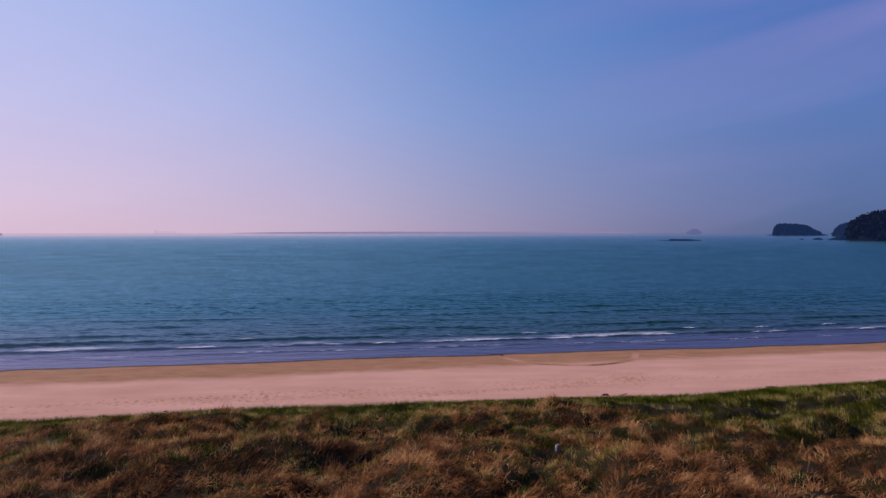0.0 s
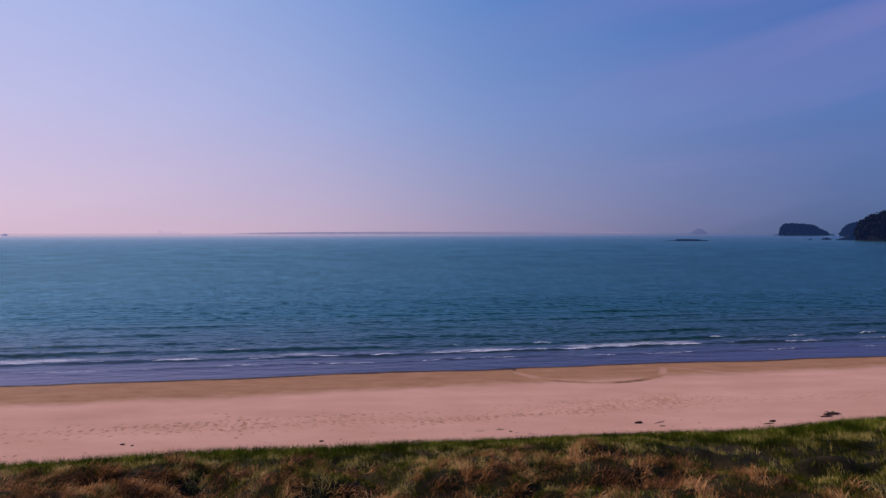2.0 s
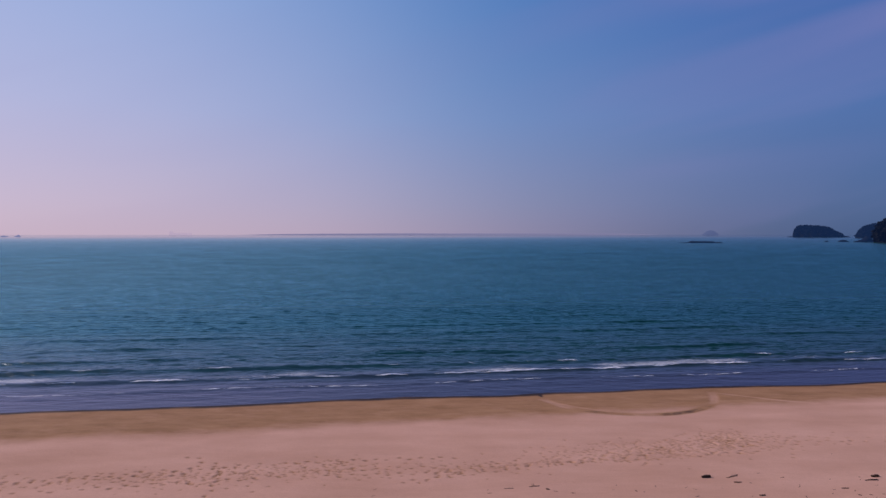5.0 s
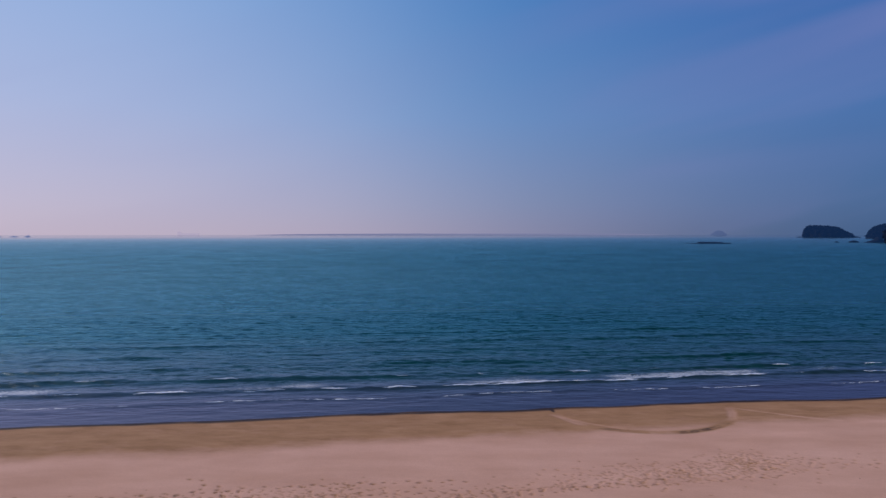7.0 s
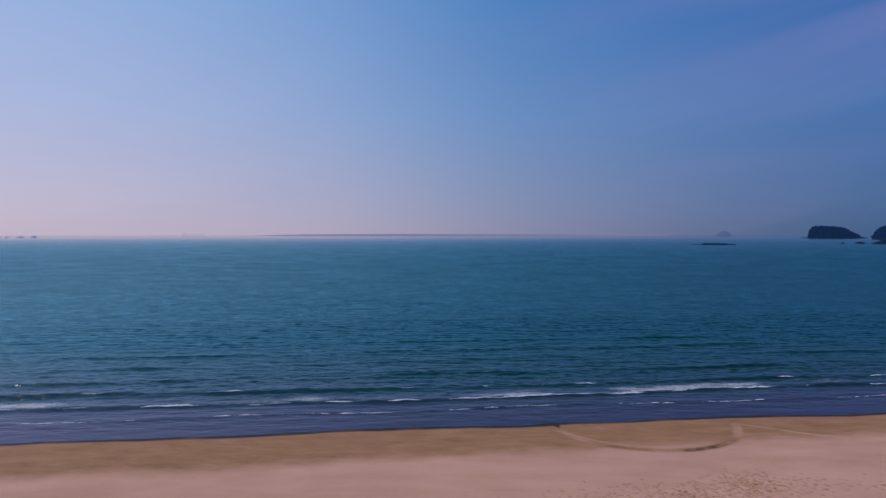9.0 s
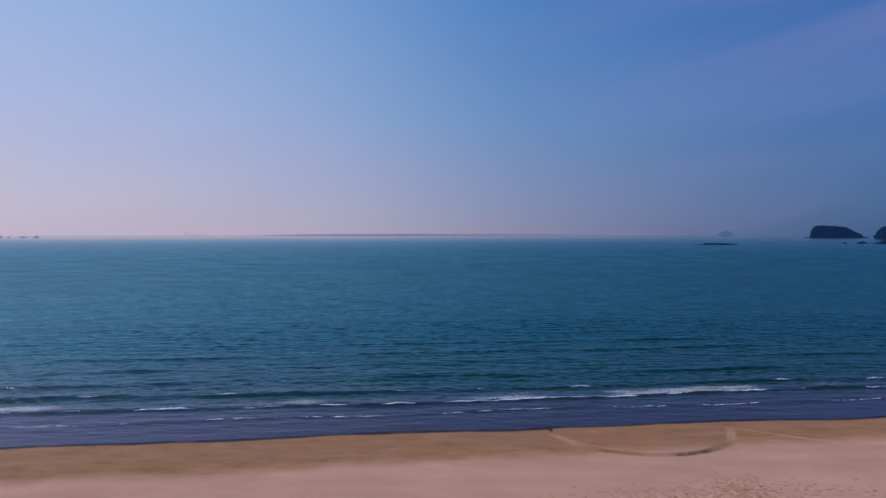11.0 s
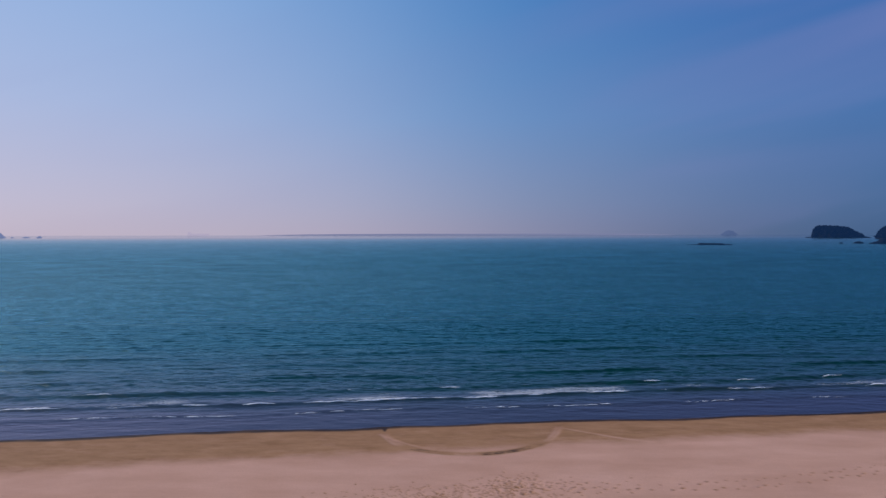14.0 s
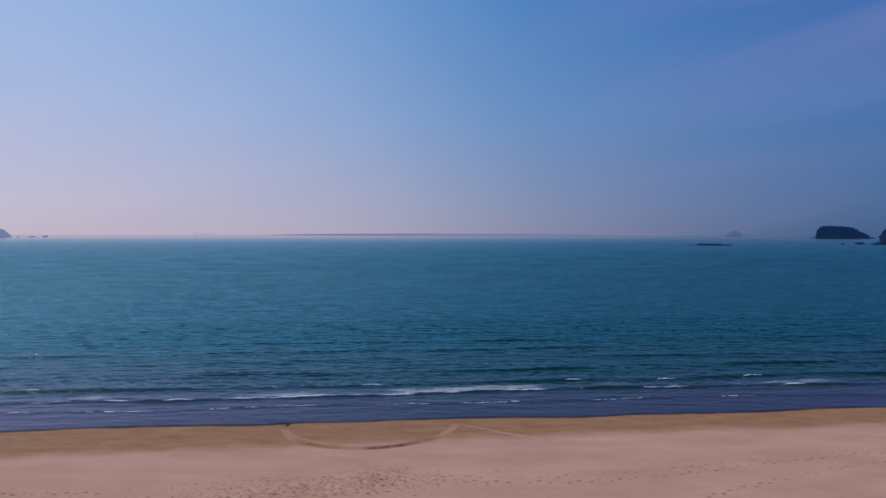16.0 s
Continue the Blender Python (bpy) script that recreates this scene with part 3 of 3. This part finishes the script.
def tussocks(n, u0, u1, s0, s1, per, seed, keep):
    """Roots gathered in tufts; keep(u, s) gives the chance that a tuft grows."""
    r = np.random.RandomState(seed)
    tu, ts = r.uniform(u0, u1, n), r.uniform(s0, s1, n)
    ok = r.rand(n) < keep(tu, ts)
    tu, ts = tu[ok], ts[ok]
    k = r.poisson(per, len(tu))
    u = np.repeat(tu, k) + r.normal(0, 0.17, k.sum())
    s = np.repeat(ts, k) + r.normal(0, 0.15, k.sum())
    tuft = np.repeat(np.arange(len(tu)), k)
    return u, s, tuft, len(tu), r


def turn_brown(u):
    """How much farther inland the fresh grass reaches along the beach."""
    return -0.6 + 1.6 * step(u, -22, 0) + 5.4 * step(u, 0, 14)


def dry_chance(u, s):
    rel = s + foot_shift(u)
    green = fnoise(u / 6.0, s / 3.2, 101, 3)
    k = turn_brown(u)
    # thinner in creases, where the darkened ground stands in for shade
    return np.clip(step(rel, 31.0 + k, 36.0 + k) * (0.45 + 0.55 * step(green, 0.38, 0.52)) * (0.3 + 0.7 * step(hollow(u, s), 0.12, 0.36)) * (1 - 0.3 * step(u, 0, 10)) + 0.08 * step(rel, 29.5, 31.0) * step(green, 0.50, 0.60) * (1 - step(u, 0, 6)), 0, 1)


def green_chance(u, s):
    rel = s + foot_shift(u)
    low = 28.0 - 0.9 * step(u, 5, 12)
    edge = step(rel, low, low + 0.7) * (1 - 0.95 * step(rel, 31.5 + turn_brown(u), 36.0 + turn_brown(u)))
    bare = 1 - (0.25 + 0.5 * step(rel, 29.6, 31.4)) * step(fnoise(u / 3.6, s / 1.8, 103, 3), 0.44, 0.56) * step(u, 0, 9)
    patch = (1 - step(fnoise(u / 6.0, s / 3.2, 101, 3), 0.36, 0.54)) * step(rel, 30, 32) * 0.6
    dip = 1 - 0.6 * (1 - step(hollow(u, s), 0.12, 0.34)) * step(rel, 29.5, 31.0)
    return np.clip((edge * bare + patch) * dip + 0.05 * step(rel, 29, 31), 0, 1)


def fringe_chance(u, s):
    rel = s + foot_shift(u)
    toe = 26.3 - 0.5 * (1 - step(u, -9, 1))
    return step(rel, toe, toe + 0.5) * (1 - step(rel, 28.9 + 0.5 * (1 - step(u, 0, 8)), 30.2 + 0.8 * fnoise(u / 1.6, s / 1.6, 105, 2)))


def combed(u, s):
    """The heading in which wind has laid the old grass, swirling from spot to spot."""
    return 0.45 + 4.2 * (fnoise(u / 3.4, s / 2.6, 131, 2) - 0.5)


u, s, tuft, nt, r = tussocks(9000, -34, 44, 29, 46, 40, 201, dry_chance)
tl, td = r.normal(0.0, 0.9, nt), r.uniform(0.75, 1.5, nt)
lean = combed(u, s) + tl[tuft] + r.normal(0, 0.65, len(u))
dry = blades("dry_grass", u, s, lean, r.uniform(0.26, 0.72, len(u)), r.uniform(0.013, 0.030, len(u)), np.clip(td[tuft] + r.normal(0, 0.25, len(u)), 0.1, 1.5), DRY, 202)
tagged(dry, "tangled russet dry grass lying over the dune top", "dry grass", kind="stuff")

u, s, tuft, nt, r = tussocks(16500, -38, 48, 25.0, 44, 28, 211, green_chance)
lean = r.uniform(0, 6.28, len(u)) * 0.6 + 0.4
green = blades("green_grass", u, s, lean, r.uniform(0.16, 0.38, len(u)) * (1 + 0.4 * step(u, 6, 14)), r.uniform(0.010, 0.022, len(u)), np.clip(r.normal(0.7, 0.3, len(u)), 0.05, 1.3), GREEN, 212)
u, s, tuft, nt, r = tussocks(7600, -38, 48, 25.0, 32.0, 34, 231, fringe_chance)
lean = r.uniform(0, 6.28, len(u))
fringe = blades("fringe_grass", u, s, lean, r.uniform(0.18, 0.42, len(u)) * (1 + 0.5 * (1 - step(u, -9, 2)) + 0.3 * step(u, 6, 14)), r.uniform(0.010, 0.020, len(u)), np.clip(r.normal(0.45, 0.25, len(u)), 0.02, 1.2), FRINGE, 232)
tagged(fringe, "dense dark green beach grass fringing the dune edge", "grass", kind="stuff")
# longer growth inland and to both sides
u, s, tuft, nt, r = tussocks(17000, -85, 95, 26.0, 76, 14, 221, lambda u, s: step(s + foot_shift(u), 26.5, 28.0) * (1 - step(u, -40, -36) * (1 - step(u, 46, 50)) * (1 - step(s, 44.5, 46.5))))
lean = r.normal(0.35, 1.0, nt)[tuft] + r.normal(0, 0.5, len(u))
inland = blades("dry_grass", u, s, lean, r.uniform(0.5, 1.1, len(u)), r.uniform(0.02, 0.05, len(u)), np.clip(r.normal(1.1, 0.3, len(u)), 0.1, 1.5), DRY, 222)
tagged(inland, "patchy russet dry grass farther inland on the dune", "dry grass", kind="stuff")
tagged(green, "yellow-green beach grass tufts mixed with straw behind the dune edge", "grass", kind="stuff")


# ---- loose things on the sand and the dune ----
def on_ground(x, y):
    u, s = x * CU + (y - SHORE_Y) * SU, x * SU - (y - SHORE_Y) * CU
    return float(ground_z(np.array([u]), np.array([s]))[0])


def tube(bm, pts, radii, sides=7, seed=0):
    """A knotty stick through the points."""
    r = random.Random(seed)
    rings = []
    for i, (p, rad) in enumerate(zip(pts, radii)):
        p = Vector(p)
        d = (Vector(pts[min(i + 1, len(pts) - 1)]) - Vector(pts[max(i - 1, 0)])).normalized()
        a = d.orthogonal().normalized()
        b = d.cross(a)
        rings.append([bm.verts.new(p + (a * math.cos(t) + b * math.sin(t)) * rad * r.uniform(0.8, 1.2)) for t in [6.2832 * j / sides for j in range(sides)]])
    for a, b in zip(rings, rings[1:]):
        for j in range(sides):
            bm.faces.new((a[j], a[(j + 1) % sides], b[(j + 1) % sides], b[j]))
    bm.faces.new(rings[0])
    bm.faces.new(rings[-1])


def driftwood(x, y, length, thick, turn, seed, label, twigs=2):
    r = random.Random(seed)
    bm = bmesh.new()
    n = 7
    pts = [((i / (n - 1) - 0.5) * length, r.uniform(-0.05, 0.05) * length, thick * 0.75 + r.uniform(-0.1, 0.25) * thick) for i in range(n)]
    tube(bm, pts, [thick * (0.55 + 0.5 * math.sin(3.0 * (i + 0.6) / n)) for i in range(n)], 8, seed)
    log = new("driftwood")
    log.matrix_world = pose(x, y, on_ground(x, y) - 0.02, 0, 0, turn)
    part("stem", bm, DRIFT, log)
    for k in range(twigs):
        bm = bmesh.new()
        b0 = Vector(pts[r.randrange(1, n - 1)])
        d = Vector((r.uniform(-1, 1), r.uniform(-1, 1), 0.35)).normalized() * length * r.uniform(0.25, 0.5)
        tube(bm, [b0, b0 + d * 0.5 + Vector((0, 0, 0.03)), b0 + d - Vector((0, 0, d.z * 0.6))], [thick * 0.45, thick * 0.3, thick * 0.1], 6, seed + k)
        part("branch", bm, DRIFT, log)
    return tagged(log, label, "driftwood", "driftwood on the beach")


driftwood(13.15, 46.9, 0.50, 0.085, 8, 1, "short dark driftwood log lying on pale sand", 4)
driftwood(14.6, 47.0, 0.8, 0.028, 24, 2, "thin bent driftwood branch lying on pale sand", 3)
driftwood(14.5, 46.2, 0.4, 0.035, -5, 3, "small broken driftwood stick on pale sand", 1)
driftwood(27.4, 48.8, 1.2, 0.10, 12, 4, "long dark driftwood log near the dune foot", 6)
driftwood(26.7, 48.2, 0.9, 0.06, 10, 5, "slim dark driftwood pole near the dune foot", 4)
driftwood(22.25, 47.0, 0.4, 0.075, 6, 6, "short dark driftwood log near the dune foot", 1)
driftwood(21.7, 46.5, 0.75, 0.04, 9, 16, "slim weathered driftwood stick near the dune foot", 1)
driftwood(19.6, 45.4, 0.4, 0.03, 4, 17, "thin twig of driftwood on pale sand", 1)
driftwood(-7.6, 43.4, 0.26, 0.06, 20, 7, "dark stub of driftwood on pale sand", 1)
driftwood(-1.7, 43.3, 0.75, 0.028, 22, 8, "thin twig of driftwood on pale sand", 2)
driftwood(2.3, 45.3, 0.5, 0.022, 3, 9, "thin twig of driftwood on pale sand", 2)
driftwood(3.66, 45.6, 0.6, 0.026, 12, 10, "thin forked driftwood twig on pale sand", 3)
driftwood(4.3, 45.2, 0.2, 0.04, -20, 11, "dark stub of driftwood on pale sand", 0)
driftwood(9.8, 43.4, 0.35, 0.026, 14, 12, "thin twig of driftwood on pale sand", 1)
driftwood(14.9, 44.5, 0.3, 0.04, 2, 13, "dark stub of driftwood on pale sand", 1)
driftwood(-19.7, 43.0, 0.28, 0.05, 8, 14, "dark stub of driftwood on pale sand", 0)
driftwood(-19.0, 42.8, 0.18, 0.04, 50, 15, "dark stub of driftwood on pale sand", 0)


def scraps():
    """Bits of dried weed and twig strewn below the dune."""
    r = np.random.RandomState(77)
    bits = []
    for _ in range(520):
        u, s = r.uniform(-40, 55), r.choice([r.normal(22.5, 1.5), r.normal(25.0, 0.6)])
        L, wd, a = r.uniform(0.04, 0.16), r.uniform(0.012, 0.03), r.normal(0.1, 0.7)
        x, y = to_xy(u, s)
        z = float(ground_z(np.array([u]), np.array([s]))[0])
        dx, dy = math.cos(a) * L, math.sin(a) * L
        nx, ny = -math.sin(a) * wd, math.cos(a) * wd
        co = np.array([[x - dx, y - dy, z + 0.004], [x + nx, y + ny, z], [x + dx, y + dy, z + 0.006], [x - nx, y - ny, z], [x, y, z + wd * 1.2]])
        bits.append((co, np.array([[0, 1, 4], [1, 2, 4], [2, 3, 4], [3, 0, 4]])))
    co, fc = joined(bits)
    tagged(new("beach_scraps", mesh_from("beach_scraps", co, fc, DRIFT)), "dark scraps of dried weed strewn on the sand", "debris", kind="stuff")


scraps()


def pale_stone(x, y):
    bm = bmesh.new()
    bmesh.ops.create_icosphere(bm, subdivisions=3, radius=1)
    for v in bm.verts:
        k = 1 + 0.22 * noise.noise(v.co * 1.7) + 0.08 * noise.noise(v.co * 5)
        v.co = Vector((max(-0.75, min(0.75, v.co.x)) * 0.13, max(-0.75, min(0.75, v.co.y)) * 0.11, max(-0.8, v.co.z) * 0.20)) * k
    ob = part("pale_stone", bm, PALE)
    ob.matrix_world = pose(x, y, on_ground(x, y) + 0.20, 6, -8, 25)
    return tagged(ob, "small pale weathered stone standing among dry grass", "stone")


pale_stone(5.25, 26.4)


# ---- islands, rocks and the ship ----
def height_at(profile, t):
    return float(np.interp(t, [p[0] for p in profile], [p[1] for p in profile]))


def islet(name, x, y, width, depth, high, profile, seed, mat, trees, tree_size, label, category, turn=0.0, tree_mat=None, group=""):
    """A rock rising from the sea with the given outline, and its cover of trees."""
    nu, nv = 64, 22
    U, V = np.meshgrid(np.linspace(0, 1, nu), np.linspace(-1, 1, nv))
    prof = np.interp(U, [p[0] for p in profile], [p[1] for p in profile])
    across = np.clip(1 - np.abs(V) ** 2.6, 0, 1) ** 0.6
    rough = fnoise(U * width / 14.0, V * depth / 14.0, seed, 4) - 0.5
    Z = (high - 0.6 * tree_size * (prof > 0.15)) * (0.8 if trees else 1.0) * prof * across * (1 + 0.4 * rough) - 2.0 * (across < 0.02) - 0.15
    bulge = 0.55 + 0.45 * np.sin(np.pi * np.clip(U, 0.02, 0.98)) ** 0.5
    X = (U - 0.5) * width + 2.0 * rough
    Y = V * depth * 0.5 * bulge + depth * 0.06 * (fnoise(U * 5, V, seed + 4, 3) - 0.5)
    bare = mesh_from("bedrock" if trees else name, np.stack([X, Y, Z], -1).reshape(-1, 3), grid_faces(nu, nv), mat)
    rock = new(name, None if trees else bare)
    rock.matrix_world = pose(x, y, 0, 0, 0, turn)
    if trees:
        new("bedrock", bare).parent = rock
    tagged(rock, label, category, group)
    if trees:
        r = np.random.RandomState(seed)
        bits = []
        done = 0
        while done < trees:
            t, v = r.uniform(0, 1), r.uniform(-0.97, 0.97)
            p = height_at(profile, t)
            if p * high < tree_size * 0.9:
                continue
            done += 1
            ac = max(1 - abs(v) ** 2.6, 0) ** 0.6
            bx, by = (t - 0.5) * width, v * depth * 0.5 * (0.55 + 0.45 * math.sin(math.pi * min(max(t, 0.02), 0.98)) ** 0.5)
            top = high * p * ac
            size = tree_size * r.uniform(0.6, 1.25)
            n = 40
            d = r.normal(0, 1, (n, 3))
            d /= np.linalg.norm(d, axis=1)[:, None]
            d *= r.uniform(0.35, 1.0, (n, 1)) ** 0.5
            c = np.array([bx, by, max(top - size * 0.35, size * 0.4)]) + d * np.array([0.55, 0.55, 0.62]) * size
            a, b = r.normal(0, 1, (n, 3)), r.normal(0, 1, (n, 3))
            a = a / np.linalg.norm(a, axis=1)[:, None] * size * 0.26
            b = b / np.linalg.norm(b, axis=1)[:, None] * size * 0.26
            quad = np.stack([c - a, c - b * 0.7, c + a, c + b * 0.9], 1).reshape(-1, 3)
            bits.append((quad, np.arange(n * 4).reshape(n, 4)))
            core = np.array([[1, 0, 0], [-0.5, 0.87, 0], [-0.5, -0.87, 0], [0, 0, 1.2], [0, 0, -1.3]]) * size * 0.5 + [bx, by, max(top - size * 0.5, size * 0.35)]
            bits.append((core[[0, 1, 3, 3, 1, 2, 3, 3, 2, 0, 3, 3, 0, 2, 4, 4, 2, 1, 4, 4, 1, 0, 4, 4]].reshape(-1, 3), np.arange(24).reshape(6, 4)))
        co, fc = joined(bits)
        wood = new("tree_canopy", mesh_from("tree_canopy", co, fc, tree_mat or HAZED_WOODS, False))
        wood.parent = rock
        wood["label"] = "dense dark evergreen trees"
    return rock


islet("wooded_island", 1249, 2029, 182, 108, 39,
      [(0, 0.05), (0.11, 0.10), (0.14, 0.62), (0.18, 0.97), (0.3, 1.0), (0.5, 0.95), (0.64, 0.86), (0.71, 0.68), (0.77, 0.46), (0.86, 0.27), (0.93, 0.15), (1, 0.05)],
      301, HAZED_ROCK, 520, 11, "dark wooded island with a steep rocky end", "island", -31)
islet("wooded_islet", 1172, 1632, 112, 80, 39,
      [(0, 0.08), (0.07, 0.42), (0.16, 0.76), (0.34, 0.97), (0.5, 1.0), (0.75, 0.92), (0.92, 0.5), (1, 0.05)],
      302, HAZED_ROCK, 340, 10, "rounded wooded islet behind the headland", "island", -34)
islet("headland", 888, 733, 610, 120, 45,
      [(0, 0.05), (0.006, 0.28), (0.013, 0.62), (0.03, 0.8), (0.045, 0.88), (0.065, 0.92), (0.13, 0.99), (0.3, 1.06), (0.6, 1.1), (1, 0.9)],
      303, HAZED_BLACK_WOODS, 1500, 12, "dark wooded headland running out to sea", "headland", -31, HAZED_BLACK_WOODS)
islet("rock_reef", 350, 850, 64, 13, 2.9,
      [(0, 0.12), (0.1, 0.22), (0.27, 0.34), (0.3, 0.95), (0.45, 0.85), (0.6, 0.95), (0.8, 0.8), (0.84, 0.3), (0.9, 0.5), (0.97, 0.4), (1, 0.05)],
      304, HAZED_ROCK, 0, 0, "low black reef just above the sea", "rock")
islet("sea_rock", 626, 960, 17, 9, 3.4, [(0, 0.1), (0.2, 0.7), (0.5, 1.0), (0.8, 0.7), (1, 0.1)], 305, HAZED_ROCK, 0, 0,
      "low dark rock off the headland", "rock", group="rocks off the headland")
islet("sea_rock", 599, 960, 7, 5, 2.0, [(0, 0.2), (0.5, 1.0), (1, 0.2)], 306, HAZED_ROCK, 0, 0,
      "small dark rock off the headland", "rock", group="rocks off the headland")
islet("sea_rock", 633, 925, 26, 14, 9, [(0, 0.1), (0.3, 0.35), (0.5, 0.5), (0.68, 1.0), (0.85, 0.8), (1, 0.4)], 307, HAZED_ROCK, 0, 0,
      "jagged dark rock at the headland's foot", "rock", group="rocks off the headland")
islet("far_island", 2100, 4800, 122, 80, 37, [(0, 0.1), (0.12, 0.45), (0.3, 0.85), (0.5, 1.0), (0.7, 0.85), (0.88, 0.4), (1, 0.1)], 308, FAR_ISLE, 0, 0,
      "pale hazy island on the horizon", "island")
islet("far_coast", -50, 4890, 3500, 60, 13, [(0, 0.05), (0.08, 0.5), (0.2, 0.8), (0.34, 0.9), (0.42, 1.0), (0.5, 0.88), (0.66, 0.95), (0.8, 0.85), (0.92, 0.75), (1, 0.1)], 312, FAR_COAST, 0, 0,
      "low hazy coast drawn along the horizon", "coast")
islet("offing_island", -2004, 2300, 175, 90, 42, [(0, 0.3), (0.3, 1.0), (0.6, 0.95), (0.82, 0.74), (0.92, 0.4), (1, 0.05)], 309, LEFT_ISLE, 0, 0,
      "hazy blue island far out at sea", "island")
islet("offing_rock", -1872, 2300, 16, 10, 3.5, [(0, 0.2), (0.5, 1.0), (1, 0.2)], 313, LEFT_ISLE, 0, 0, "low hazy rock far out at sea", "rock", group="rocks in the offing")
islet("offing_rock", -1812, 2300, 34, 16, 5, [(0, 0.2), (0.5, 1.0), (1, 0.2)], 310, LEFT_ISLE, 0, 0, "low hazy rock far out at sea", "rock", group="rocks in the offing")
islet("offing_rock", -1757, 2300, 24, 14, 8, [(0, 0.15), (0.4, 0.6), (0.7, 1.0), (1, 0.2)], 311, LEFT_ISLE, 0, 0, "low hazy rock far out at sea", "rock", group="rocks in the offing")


def box(bm, x0, x1, y0, y1, z0, z1):
    v = [bm.verts.new((x, y, z)) for z in (z0, z1) for y in (y0, y1) for x in (x0, x1)]
    for f in ((0, 1, 3, 2), (4, 5, 7, 6), (0, 1, 5, 4), (2, 3, 7, 6), (0, 2, 6, 4), (1, 3, 7, 5)):
        bm.faces.new([v[i] for i in f])


def cargo_ship(x, y, turn):
    """A long freighter, house and funnel at the stern."""
    ship = tagged(new("cargo_ship"), "pale hazy cargo ship lying on the horizon", "ship")
    ship.matrix_world = pose(x, y, 0, 0, 0, turn)
    bm = bmesh.new()
    rings = []
    for t, w, sheer in ((-88, 8, 15), (-80, 13, 14), (-40, 14, 13), (40, 14, 13), (70, 10, 14.5), (84, 4, 17), (90, 0.6, 18)):
        rings.append([bm.verts.new(p) for p in ((t - 2 * (t > 60), -w * 0.7, -1), (t, -w, sheer), (t, w, sheer), (t - 2 * (t > 60), w * 0.7, -1))])
    for a, b in zip(rings, rings[1:]):
        for j in range(4):
            bm.faces.new((a[j], a[(j + 1) % 4], b[(j + 1) % 4], b[j]))
    bm.faces.new(rings[0])
    bm.faces.new(rings[-1])
    part("hull", bm, SHIP_HAZE, ship, smooth=False)
    bm = bmesh.new()
    box(bm, -80, -62, -11, 11, 13, 24)
    box(bm, -78, -66, -9, 9, 24, 28)
    part("deckhouse", bm, SHIP_HAZE, ship, smooth=False)
    bm = bmesh.new()
    tube(bm, [(-83, 0, 13), (-83, 0, 29)], [3.2, 2.6], 10, 1)
    part("funnel", bm, SHIP_HAZE, ship)
    bm = bmesh.new()
    tube(bm, [(66, 0, 13), (66, 0, 24)], [0.9, 0.5], 6, 2)
    part("mast", bm, SHIP_HAZE, ship)
    for k in range(5):
        bm = bmesh.new()
        box(bm, -52 + 22 * k, -35 + 22 * k, -9, 9, 12.5, 15.5)
        part("hatch", bm, SHIP_HAZE, ship, smooth=False)


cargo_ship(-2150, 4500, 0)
